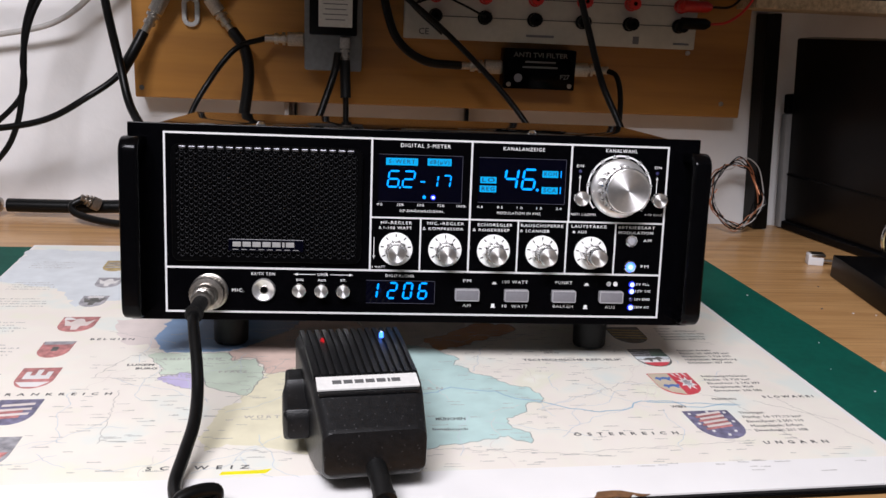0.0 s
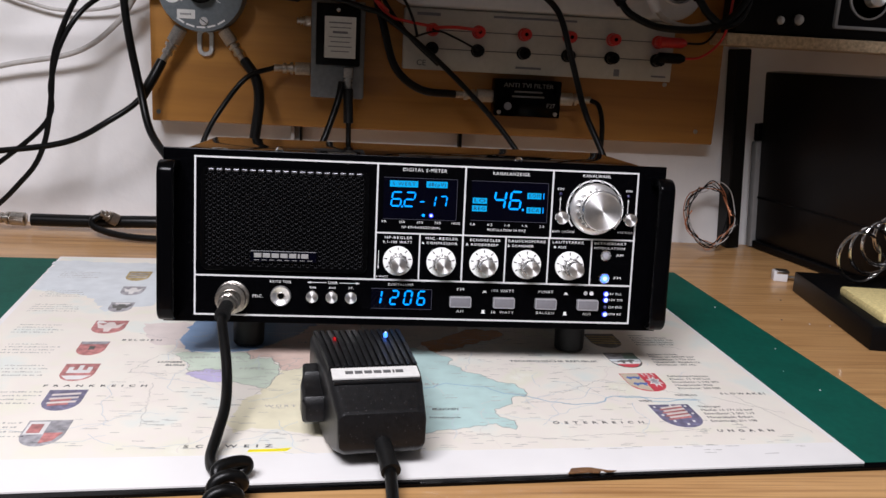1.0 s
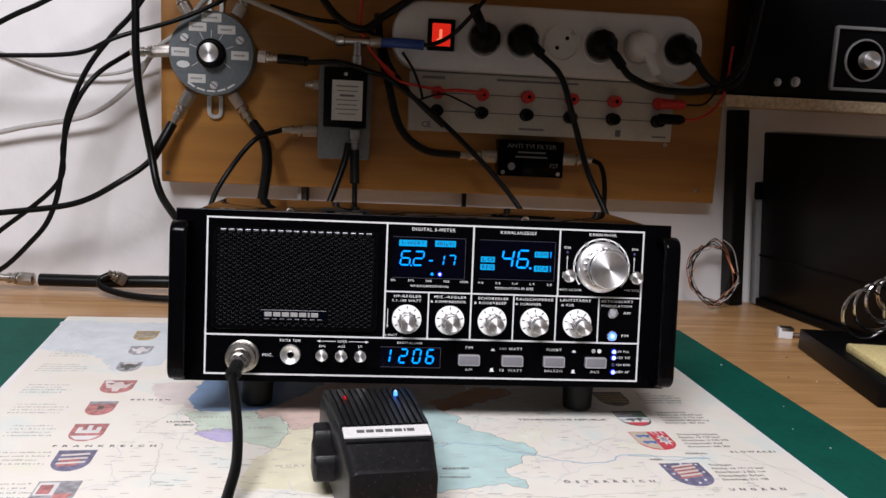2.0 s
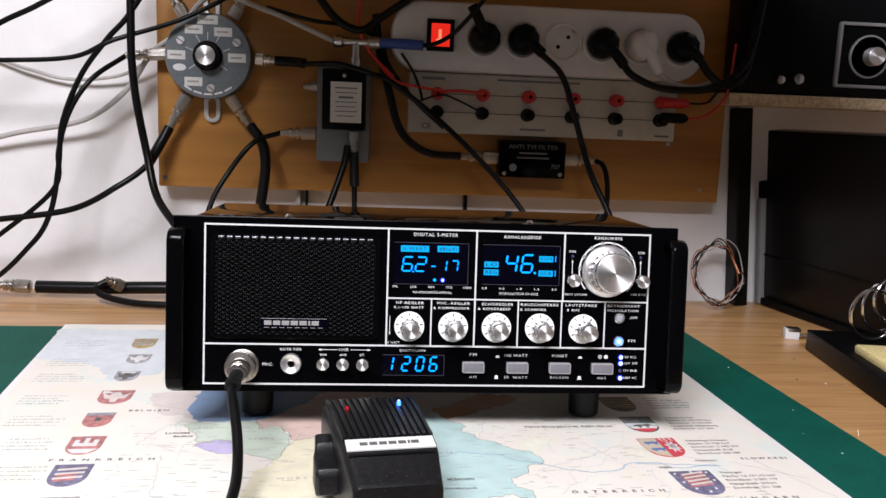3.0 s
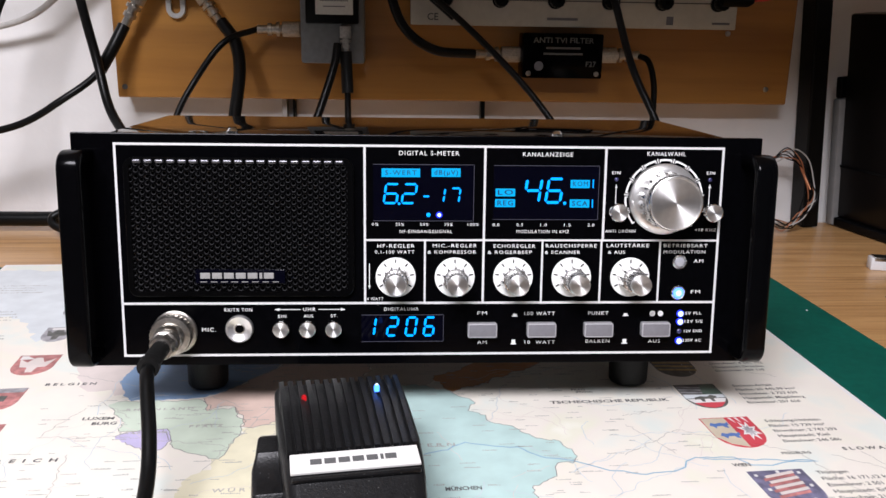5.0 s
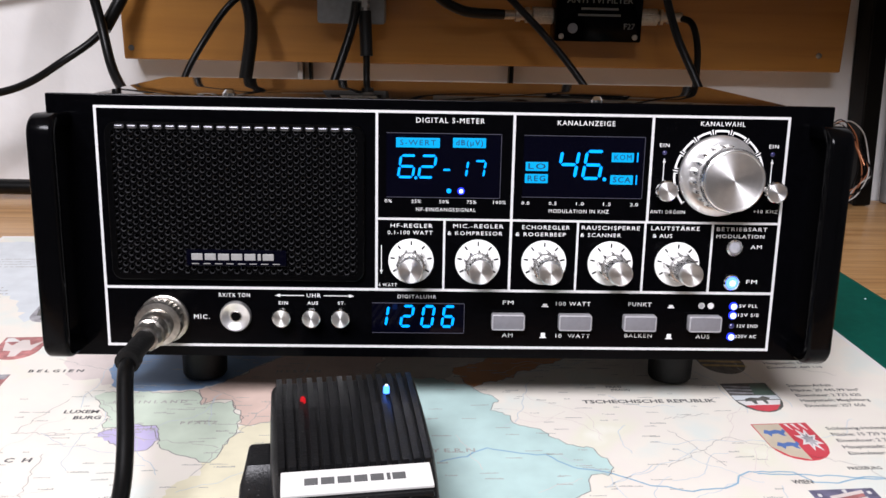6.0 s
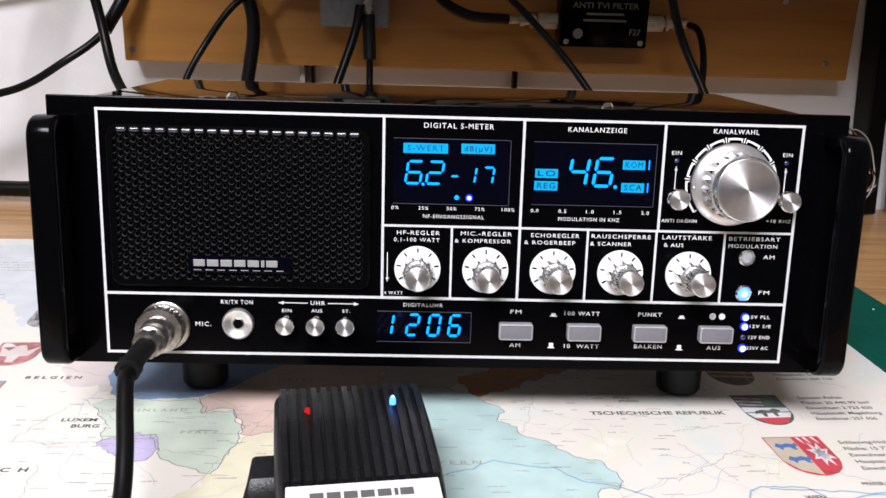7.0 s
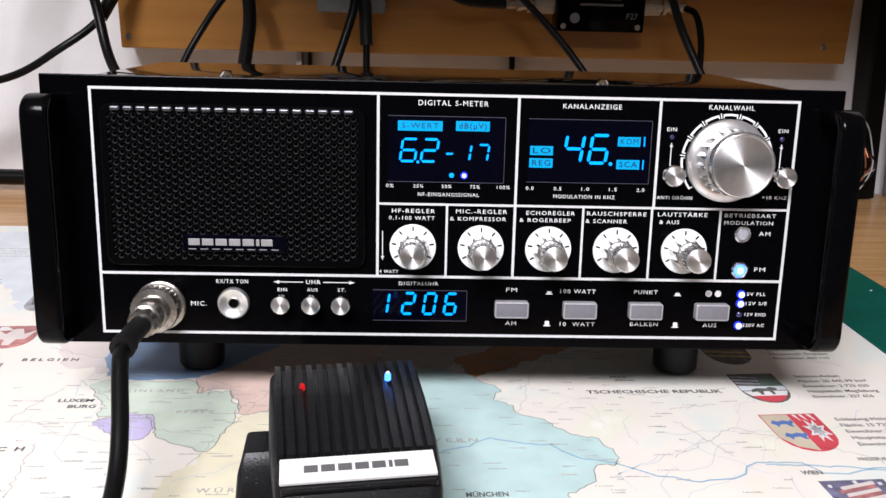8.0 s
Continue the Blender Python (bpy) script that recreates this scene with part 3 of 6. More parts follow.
for u, v, tall in ((0.0572, 0.0253, 0), (0.0567, 0.0072, 1), (0.1283, 0.0254, 0), (0.1283, 0.0072, 1)):
    h = 0.0026 if tall else 0.0014
    part("pictogram", box(u - 0.0012, u + 0.0012, -0.0003, 0.0001, v - 0.001, v - 0.001 + h, 0, 2, box(u - 0.0019, u + 0.0019, -0.0003, 0.0001, v - 0.0014, v - 0.0009)), M_PRINT, panel)
part("pictogram", lathe([(0.0013, -0.0003), (0.0018, -0.0003), (0.0018, 0.0001), (0.0013, 0.0001), (0.0013, -0.0003)], 20, at=(0.1456, 0, 0.0256)), M_PRINT, panel)
part("pictogram", lathe([(0.0018, -0.0003), (0.0018, 0.0001)], 20, at=(0.1508, 0, 0.0256)), M_PRINT, panel)

# five small control knobs
for i, (u, turn) in enumerate(((-0.0180, -20), (0.0187, 180), (0.0553, 10), (0.0922, 30), (0.1296, 60))):
    k = part("control_knob", lathe([(0.0122, -0.0012), (0.0125, -0.0008), (0.0125, 0.0)], 48), M_DIAL, radio, "silver knob on a white dial with black ticks", True, pose(u, -0.0002, 0.0494))
    for t in range(7):
        a = radians(-30 + 40 * t)
        part("tick", box(0.0090, 0.0114, -0.0015, -0.0011, -0.00040, 0.00040), M_BLACKPL, k, m=pose(0, 0, 0, 0, -math.degrees(a), 0))
    part("knob_skirt", lathe([(0.0086, -0.0012), (0.0080, -0.0105), (0.0074, -0.0118), (0.0060, -0.0120)], 80, flute=10, depth=0.0014, rows=(0, 1)), M_FLUTED, k, "fluted silver grip", True, pose(0, 0, 0, 0, turn, 0))
    part("knob_body", lathe([(0.0066, -0.0115), (0.0064, -0.0245), (0.0060, -0.0254)], 72, flute=20, depth=0.0004, rows=(0, 1)), M_FLUTED, k, "", True, pose(0, 0, 0, 0, turn, 0))
    part("knob_cap", lathe([(0.0064, -0.0250), (0.0063, -0.0262), (0.0057, -0.0268), (0.0001, -0.0268)], 40), M_SPUN, k, "spun aluminium cap", True)

# channel selector
big = part("channel_knob", lathe([(0.0220, 0.0), (0.0220, -0.0022), (0.0212, -0.0032), (0.0176, -0.0046), (0.0160, -0.0046)], 80), M_SATIN, radio, "large silver channel selector knob", True, pose(0.1487, -0.0002, 0.0990))
part("knob_skirt", lathe([(0.0178, -0.0042), (0.0174, -0.0120), (0.0166, -0.0132), (0.0150, -0.0134)], 160, flute=20, depth=0.0017, rows=(0, 1)), M_FLUTED, big, "fluted silver grip", True)
part("knob_body", lathe([(0.0160, -0.0128), (0.0168, -0.0146), (0.0168, -0.0222), (0.0163, -0.0240), (0.0155, -0.0245)], 80), M_FLUTED, big, "", True)
part("knob_cap", lathe([(0.0160, -0.0240), (0.0155, -0.0250), (0.0150, -0.0250), (0.0147, -0.0246), (0.0001, -0.0246)], 80), M_SPUN, big, "spun aluminium face", True)


def dial_piece(a0, a1, r0, r1):
    """A flat printed piece of a ring between two angles and radii."""
    b = bmesh.new()
    ring = []
    for j in range(7):
        a = radians(a0 + (a1 - a0) * j / 6)
        ring.append([b.verts.new((r * math.sin(a), y, r * math.cos(a))) for r, y in ((r0, 0.0), (r0, -0.0005), (r1, -0.0005), (r1, 0.0))])
    for p, q in zip(ring, ring[1:]):
        for i in range(3):
            b.faces.new((p[i], p[i + 1], q[i + 1], q[i]))
    bmesh.ops.recalc_face_normals(b, faces=b.faces[:])
    return b


for k in range(11):
    mid = -120 + 24 * k
    part("dial_arc", dial_piece(mid - 9.4, mid + 9.4, 0.0237, 0.0248), M_PRINT, big)
    for e in (-9.4, 8.2):
        part("dial_leg", dial_piece(mid + e, mid + e + 1.2, 0.0226, 0.0237), M_PRINT, big)
    part("dial_tick", dial_piece(mid + 11.3, mid + 12.7, 0.0226, 0.0254), M_PRINT, big)
for u in (0.1184, 0.1776):
    p = part("push_button", lathe([(0.0042, 0.0), (0.0042, -0.007), (0.0056, -0.0075), (0.0056, -0.0105), (0.005, -0.011)], 32), M_CHROME, radio, "round silver button", True, pose(u, 0, 0.0915))
    part("button_cap", lathe([(0.0051, -0.0109), (0.005, -0.0113), (0.0001, -0.0113)], 32), M_SPUN, p, "", True)
    lamp_dot("indicator", u, 0.1110, 0.0013, M_UNLIT, radio, 0.0006, "unlit dark blue lamp")

# modulation lamps and supply lamps
for v, mat, txt in ((0.0592, M_CLEAR, "unlit clear lamp in a chrome bezel"), (0.0394, G_ICE, "lit blue lamp in a chrome bezel")):
    h = part("mode_lamp", lathe([(0.0046, 0.0), (0.0046, -0.0016), (0.0038, -0.0024), (0.0030, -0.0016), (0.0030, -0.0002)], 32), M_CHROME, radio, txt, True, pose(0.1610, 0, v))
    lens = part("lens", lathe([(0.0034, -0.0010), (0.0027, -0.0024), (0.0001, -0.0034)], 20), mat, h, "", True)
    if mat == G_ICE:
        part("lamp_core", lathe([(0.0001, -0.0037), (0.0012, -0.0035), (0.0018, -0.0029)], 14), G_CORE, lens, "", True)
# lit lenses are wider: the blue halo round the white core is built in
for v, lit in ((0.0255, True), (0.0202, True), (0.0139, False), (0.0076, True)):
    d = lamp_dot("supply_lamp", 0.1637, v, 0.0024 if lit else 0.0016, G_DEEP if lit else M_UNLIT, radio, 0.0008, "lit blue supply lamp" if lit else "unlit supply lamp")
    if lit:
        part("lamp_core", lathe([(0.0001, -0.0022), (0.0012, -0.0019), (0.0018, -0.0009)], 14), G_CORE, d, "", True)

# lower row
for u in (0.0364, 0.0739, 0.1103, 0.1471):
    s = part("switch_well", box(u - 0.0098, u + 0.0098, -0.0006, 0.0, 0.0107, 0.0212, 0.0003), M_HANDLE, radio)
    part("rocker_key", box(u - 0.0091, u + 0.0091, -0.0052, -0.0004, 0.0115, 0.0204, 0.0010), M_GREY_KEY, s, "grey plastic push key", True)
    # light on the key's bevelled outline, put in as a paler raised rim
    part("key_rim", tray(u - 0.0092, u + 0.0092, 0.0114, 0.0205, 0.0012, 0.0005, -0.0004, -0.0055), M_KEYRIM, s, "pale rim painting the light caught on the key's bevel and outline", True)
for u in (-0.0884, -0.0722, -0.0563):
    p = part("clock_button", lathe([(0.0046, 0.0), (0.0046, -0.0062), (0.005, -0.0064), (0.005, -0.0088), (0.0046, -0.0092)], 32), M_CHROME, radio, "round silver button", True, pose(u, 0, 0.0182))
    part("button_cap", lathe([(0.0047, -0.0090), (0.0046, -0.0093), (0.0001, -0.0093)], 32), M_SPUN, p, "", True)
j = part("tone_socket", lathe([(0.0086, 0.0), (0.0086, -0.0022), (0.0080, -0.0032), (0.0066, -0.0030), (0.0046, -0.0012), (0.0030, -0.0010), (0.0030, -0.0003)], 40), M_SATIN, radio, "chrome funnel-shaped socket", True, pose(-0.1146, 0, 0.0170))
part("socket_hole", lathe([(0.0026, -0.0017), (0.0026, -0.0004)], 20), M_HOLLOW, j)
part("socket_washer", lathe([(0.0032, -0.0011), (0.0024, -0.0014), (0.0023, -0.0011)], 20), M_NICKEL, j, "", True)
part("mic_socket", lathe([(0.0136, 0.0), (0.0136, -0.0014), (0.0128, -0.0020), (0.0110, -0.0020)], 40), M_NICKEL, radio, "nickel microphone socket", True, pose(-0.1540, 0, 0.0150))

# rack handles: black U-shaped side grips


def handle():
    """Upright grip: a rounded frame of even thickness seen from its side."""
    b = bmesh.new()
    z0, z1, d, r, w = -0.0015, 0.1275, 0.027, 0.011, 0.013
    outer, inner = [], []
    for cx, cz, a0 in ((-d + r, z1 - r, 90), (-d + r, z0 + r, 180)):
        for k in range(7):
            a = radians(a0 + 90 * k / 6)
            outer.append((cx + r * math.cos(a), cz + r * math.sin(a)))
            inner.append((cx + (r - 0.0075) * math.cos(a), cz + (r - 0.0075) * math.sin(a)))
    outer = [(0.0, z1)] + outer + [(0.0, z0)]
    inner = [(0.0, z1 - 0.0075)] + inner + [(0.0, z0 + 0.0075)]
    rows = []
    for (oy, oz), (iy, iz) in zip(outer, inner):
        rows.append([b.verts.new((x, y, z)) for x, y, z in ((-w / 2, oy, oz), (w / 2, oy, oz), (w / 2, iy, iz), (-w / 2, iy, iz))])
    for p, q in zip(rows, rows[1:]):
        for i in range(4):
            b.faces.new((p[i], p[(i + 1) % 4], q[(i + 1) % 4], q[i]))
    b.faces.new(rows[0]), b.faces.new(rows[-1])
    bmesh.ops.recalc_face_normals(b, faces=b.faces[:])
    long_edges = [e for e in b.edges if len(e.link_faces) == 2 and e.calc_face_angle(0) > 1.2]
    bmesh.ops.bevel(b, geom=long_edges, offset=0.002, segments=3, affect="EDGES", profile=0.5)
    return b


for x in (-0.2035, 0.2025):
    part("handle", handle(), M_HANDLE, radio, "black enamelled grip", True, pose(x, 0, 0))
for x in (-0.148, 0.149):
    for y, top in ((0.058, 0.003), (0.15, 0.008)):
        b = lathe([(0.0122, -0.0386 - 0.0028 * (y > 0.1) * 2), (0.0135, -0.0366), (0.0145, -0.004), (0.0145, top)], 32, "z")
        part("foot", b, M_RUBBER, radio, "round black rubber foot", True, pose(x, y, 0))

# ---- the map under the radio ----
M_MAP = material("glossy_map_paper", (0.78, 0.74, 0.68), 0.46, 0, 0.04, 14, 0.015, 30, 0.03, 0.35, 0.05)
nt = M_MAP.node_tree
tc = nt.nodes.new("ShaderNodeTexCoord")
patch = nt.nodes.new("ShaderNodeTexNoise")
patch.inputs["Scale"].default_value, patch.inputs["Detail"].default_value = 16, 5
nt.links.new(tc.outputs["Object"], patch.inputs["Vector"])
ramp = nt.nodes.new("ShaderNodeValToRGB")
for at, col in ((0.36, (0.72, 0.75, 0.69)), (0.46, (0.80, 0.76, 0.67)), (0.56, (0.79, 0.735, 0.66)), (0.66, (0.77, 0.75, 0.62))):
    e = ramp.color_ramp.elements.new(at)
    e.color = (*col, 1)
ramp.color_ramp.elements.remove(ramp.color_ramp.elements[0])
nt.links.new(patch.outputs["Fac"], ramp.inputs["Fac"])
nt.links.new(ramp.outputs["Color"], nt.nodes["Principled BSDF"].inputs["Base Color"])


def tint(name, c):
    return material(name, c, 0.46, 0, 0.07, 60, 0.015, 30, 0.03, 0.35, 0.10)


T_TEAL, T_YELLOW, T_GREEN = tint("printed_teal", (0.50, 0.67, 0.64)), tint("printed_yellow", (0.77, 0.72, 0.53)), tint("printed_green", (0.60, 0.68, 0.56))
T_PURPLE, T_BLUE, T_SALMON = tint("printed_purple", (0.56, 0.50, 0.72)), tint("printed_blue", (0.22, 0.34, 0.52)), tint("printed_salmon", (0.70, 0.53, 0.45))
T_TAN, T_ORANGE, T_SEA = tint("printed_tan", (0.60, 0.54, 0.47)), tint("printed_orange", (0.58, 0.24, 0.08)), tint("printed_sea", (0.66, 0.70, 0.72))
T_INK, T_PALEINK, T_RIVER = tint("printed_ink", (0.10, 0.10, 0.10)), tint("printed_grey", (0.42, 0.40, 0.38)), tint("printed_river", (0.26, 0.44, 0.58))
T_WHITE, T_VIVID, T_LION = tint("printed_white", (0.74, 0.72, 0.70)), tint("printed_vivid_red", (0.58, 0.07, 0.09)), tint("printed_lion_blue", (0.10, 0.18, 0.42))
T_SAND, T_GREEN_DARK = tint("printed_sand", (0.58, 0.50, 0.38)), tint("printed_dark_green", (0.10, 0.15, 0.12))
T_MARKER = tint("yellow_marker", (0.85, 0.75, 0.02))
T_FAINT = tint("printed_faint", (0.40, 0.39, 0.37))
T_BORDER = tint("printed_border", (0.24, 0.23, 0.22))
T_WATER = tint("printed_stream", (0.56, 0.62, 0.66))
T_PINK = tint("printed_pink", (0.70, 0.62, 0.58))



def blotchy(name, c):
    return material(name, c, 0.46, 0, 0.4, 160, 0.015, 30, 0.03, 0.35, 0.3)


# glare over the glossy sheet is put into these inks as duller tones
T_RED, T_DARK, T_NAVY = blotchy("glare_dulled_red", (0.50, 0.20, 0.19)), blotchy("glare_dulled_black", (0.11, 0.11, 0.10)), blotchy("glare_dulled_navy", (0.18, 0.17, 0.26))
T_GREYT, T_GOLD = blotchy("glare_dulled_steel", (0.38, 0.37, 0.39)), blotchy("glare_dulled_gold", (0.44, 0.33, 0.13))

M_PAPER = material("white_map_margin", (0.79, 0.775, 0.755), 0.46, 0, 0.04, 14, 0.015, 30, 0.03, 0.35, 0.05)
CORNERS = [(-0.35, -0.2165), (0.311, -0.166), (0.288, 0.375), (-0.4135, 0.349)]
sheet = tagged(part("map_sheet", plate(CORNERS, -0.0012, 0.0), M_PAPER), "glossy printed paper map of Germany with coats of arms", "map")

part("printed_ground", plate([(-0.347, -0.1735), (0.3060, -0.1355), (0.2845, 0.371), (-0.4095, 0.345)], -0.0004, 0.00003), M_MAP, sheet, "cream printed area inside the white margin")


def printed(name, pts, mat, level=1, jag=0.0, seed=0, label="", step=0.006):
    q = rough_line(rough_line(pts, jag * 1.5, seed, 0.007), jag * 0.8, seed + 60, step) if jag else pts
    return part(name, plate(q, -0.0004, 0.00006 * level), mat, sheet, label)


CZ = [(0.0195, 0.041), (0.0242, 0.0338), (0.0313, 0.028), (0.0351, 0.0215), (0.0317, 0.0129), (0.0364, 0.0074), (0.0415, -0.0032), (0.0481, -0.0095), (0.0557, -0.0125), (0.0622, -0.0215), (0.0716, -0.0297), (0.0804, -0.0315), (0.086, -0.0367), (0.0896, -0.0425), (0.0898, -0.0505), (0.0872, -0.0572),
      (0.0775, -0.0585), (0.0757, -0.065), (0.0725, -0.0725), (0.0634, -0.079), (0.0545, -0.087), (0.060, -0.095), (0.069, -0.1055), (0.0676, -0.1196), (0.0531, -0.1107), (0.0329, -0.115), (0.0167, -0.1217), (0.0019, -0.1258), (-0.045, -0.125), (-0.05, -0.09), (-0.045, -0.05), (-0.05, -0.01), (-0.07, 0.02), (-0.045, 0.045), (-0.03, 0.055), (0.005, 0.050)]
PFALZ = [(-0.2008, 0.0289), (-0.1717, 0.0295), (-0.1473, 0.0315), (-0.1389, 0.0137), (-0.135, 0.018), (-0.1242, 0.0182), (-0.1191, 0.0092), (-0.1148, -0.0008), (-0.1166, -0.0073), (-0.1142, -0.0185), (-0.1165, -0.0317), (-0.1175, -0.0402), (-0.123, -0.0474), (-0.1334, -0.0404), (-0.1421, -0.0406), (-0.1514, -0.0333),
         (-0.155, -0.0234), (-0.162, -0.0113), (-0.1877, -0.0161), (-0.1906, -0.0118), (-0.1905, -0.0035), (-0.1999, 0.0111), (-0.2066, 0.0251)]
SAAR = [(-0.1877, -0.0179), (-0.1828, -0.0148), (-0.1723, -0.0096), (-0.162, -0.0113), (-0.155, -0.0234), (-0.1556, -0.0323), (-0.162, -0.0369), (-0.1727, -0.0354), (-0.1799, -0.0315)]
BADEN = [(-0.1142, -0.0185), (-0.1141, -0.0104), (-0.1057, -0.0103), (-0.10, -0.0056), (-0.07, 0.02), (-0.05, -0.01), (-0.045, -0.05), (-0.05, -0.09), (-0.045, -0.125), (-0.07, -0.132), (-0.0885, -0.1265), (-0.1074, -0.1222), (-0.1224, -0.1196), (-0.1338, -0.1277), (-0.1419, -0.1135), (-0.1400, -0.0915), (-0.1340, -0.0720), (-0.1260, -0.0590), (-0.123, -0.0474), (-0.1175, -0.0402), (-0.1165, -0.0317)]
HESSEN = [(-0.1473, 0.0315), (-0.1389, 0.0137), (-0.135, 0.018), (-0.1242, 0.0182), (-0.1191, 0.0092), (-0.1148, -0.0008), (-0.1141, -0.0104), (-0.1057, -0.0103), (-0.10, -0.0056), (-0.07, 0.02), (-0.045, 0.045), (-0.036, 0.078), (-0.05, 0.12), (-0.09, 0.11), (-0.11, 0.075), (-0.125, 0.055)]
SACHSEN = [(0.0097, 0.0571), (0.0126, 0.0656), (0.0274, 0.079), (0.0475, 0.0933), (0.06, 0.108), (0.093, 0.102), (0.0928, 0.088), (0.0839, 0.0805), (0.0696, 0.0731), (0.0592, 0.0642), (0.0489, 0.054), (0.036, 0.0496), (0.0245, 0.0376), (0.018, 0.045)]
for outline, mat, seed, text in ((CZ, T_TEAL, 1, "teal printed region"), (BADEN, T_YELLOW, 2, "pale yellow printed region"), (PFALZ, T_GREEN, 3, "pale green printed region"), (SAAR, T_PURPLE, 4, "lilac printed region"), (HESSEN, T_SALMON, 6, "salmon printed region"), (SACHSEN, T_ORANGE, 8, "orange printed region")):
    printed("region", outline, mat, 1 + 0.06 * seed, 0.0017, seed, text, 0.0026)
printed("region", [(-0.2076, 0.1157), (-0.2105, 0.0667), (-0.2026, 0.0398), (-0.1939, 0.0309), (-0.1717, 0.0300), (-0.1473, 0.0320), (-0.125, 0.055), (-0.11, 0.075), (-0.09, 0.11), (-0.12, 0.14), (-0.165, 0.14), (-0.19, 0.13)], T_BLUE, 1.3, 0.0012, 5, "blue printed region", 0.0026)
printed("region", [(-0.045, 0.045), (-0.03, 0.055), (0.005, 0.050), (0.0097, 0.0571), (0.0126, 0.0656), (0.0274, 0.079), (0.0475, 0.0933), (0.05, 0.12), (-0.02, 0.125), (-0.05, 0.12), (-0.036, 0.078)], T_TAN, 1.42, 0.0011, 7, "tan printed region", 0.0026)
printed("region", [(-0.410, 0.328), (-0.396, 0.21), (-0.33, 0.19), (-0.30, 0.14), (-0.26, 0.16), (-0.245, 0.33)], T_SEA, 1.54, 0.002, 9, "pale blue printed sea")
printed("region", [(-0.255, 0.105), (-0.215, 0.11), (-0.19, 0.09), (-0.178, 0.06), (-0.2, 0.04), (-0.235, 0.05)], T_PINK, 0.9, 0.002, 10, "pale pink printed region")
printed("marker_stroke", [(-0.121, -0.157), (-0.095, -0.155), (-0.092, -0.150), (-0.099, -0.1515), (-0.120, -0.1535)], T_MARKER, 3, 0, 0, "yellow marker stroke")

T_BURN = blotchy("burnt_paper", (0.20, 0.10, 0.045))
printed("burn_mark", [(0.092, -0.1835), (0.098, -0.1775), (0.108, -0.1755), (0.118, -0.1785), (0.124, -0.1812), (0.108, -0.1822)], T_BURN, 3, 0.0012, 51, "brown burn at the map's edge", 0.003)
for x, y, w, h, s in ((-0.1396, -0.2240, 0.0022, 0.0030, 1), (-0.0973, -0.2205, 0.0008, 0.0034, 2), (-0.0975, -0.2275, 0.0009, 0.0022, 3), (0.027, -0.2234, 0.014, 0.0008, 4), (0.046, -0.2215, 0.008, 0.0007, 5)):
    part("knot", plate(rough_line([(x - w, y), (x, y - h), (x + w, y), (x, y + h)], 0.0004, s, 0.002), -0.0060, -0.0038), T_BURN, desk, "dark knot in the wood")


def wander(a, b, n, amount, seed):
    rng = random.Random(seed)
    out = []
    for i in range(n + 1):
        t = i / n
        out.append((a[0] + (b[0] - a[0]) * t + rng.uniform(-amount, amount), a[1] + (b[1] - a[1]) * t + rng.uniform(-amount, amount)))
    return out


def drawn_line(name, pts, width, mat, level=2):
    b = bmesh.new()
    p = [Vector((x, y, 0.00006 * level)) for x, y in pts]
    rows = []
    for i, c in enumerate(p):
        d = (p[min(i + 1, len(p) - 1)] - p[max(i - 1, 0)]).normalized()
        s = Vector((-d.y, d.x, 0)) * width / 2
        rows.append((b.verts.new(c + s), b.verts.new(c - s)))
    for (a, c), (e, f) in zip(rows, rows[1:]):
        q = b.faces.new((a, c, f, e))
        if q.normal.z < 0:
            q.normal_flip()
    return part(name, b, mat, sheet)


DANUBE = [(-0.002, -0.047), (0.013, -0.0412), (0.024, -0.0325), (0.0415, -0.038), (0.0563, -0.0394), (0.0677, -0.0508), (0.087, -0.0565), (0.1016, -0.0665), (0.125, -0.0727), (0.143, -0.07), (0.15, -0.065), (0.1537, -0.0583), (0.16, -0.0545), (0.184, -0.0547), (0.1913, -0.064), (0.2022, -0.0654), (0.2093, -0.0618), (0.232, -0.0605)]
drawn_line("river", rough_line(DANUBE, 0.0008, 20, 0.004)[:-40], 0.0010, T_RIVER)
for a, b, n, s in (((0.09, 0.13), (0.20, 0.09), 22, 30), ((0.20, 0.09), (0.262, 0.06), 14, 31), ((0.12, -0.05), (0.16, -0.02), 10, 32), ((0.15, -0.05), (0.13, -0.012), 9, 33), ((0.16, -0.02), (0.225, -0.05), 12, 34),
                   ((0.225, -0.05), (0.25, -0.12), 12, 35), ((0.245, -0.055), (0.292, -0.085), 10, 36), ((-0.215, 0.03), (-0.186, 0.004), 8, 37), ((-0.22, 0.02), (-0.235, -0.02), 8, 38), ((-0.235, -0.02), (-0.187, -0.02), 9, 39),
                   ((-0.187, -0.02), (-0.12, -0.033), 12, 40), ((-0.25, 0.075), (-0.19, 0.05), 12, 41), ((-0.21, -0.04), (-0.2, -0.12), 14, 42), ((-0.16, -0.12), (-0.06, -0.135), 16, 43), ((0.0, -0.125), (0.12, -0.135), 18, 44), ((0.1, -0.13), (0.22, -0.115), 18, 45),
                   ((0.13, 0.0), (0.16, 0.008), 8, 46), ((0.265, -0.05), (0.298, -0.12), 10, 47), ((-0.128, -0.06), (-0.10, 0.018), 10, 48), ((-0.16, 0.05), (-0.118, 0.018), 8, 49)):
    drawn_line("border", wander(a, b, n * 2, 0.0013, s), 0.0004, T_PALEINK)
for outline, seed in ((CZ, 1), (PFALZ, 3), (SAAR, 4), (HESSEN, 6), (SACHSEN, 8)):
    drawn_line("border", rough_line(rough_line(outline, 0.00255, seed, 0.007), 0.00136, seed + 60, 0.0026)[:-3], 0.0005, T_BORDER)


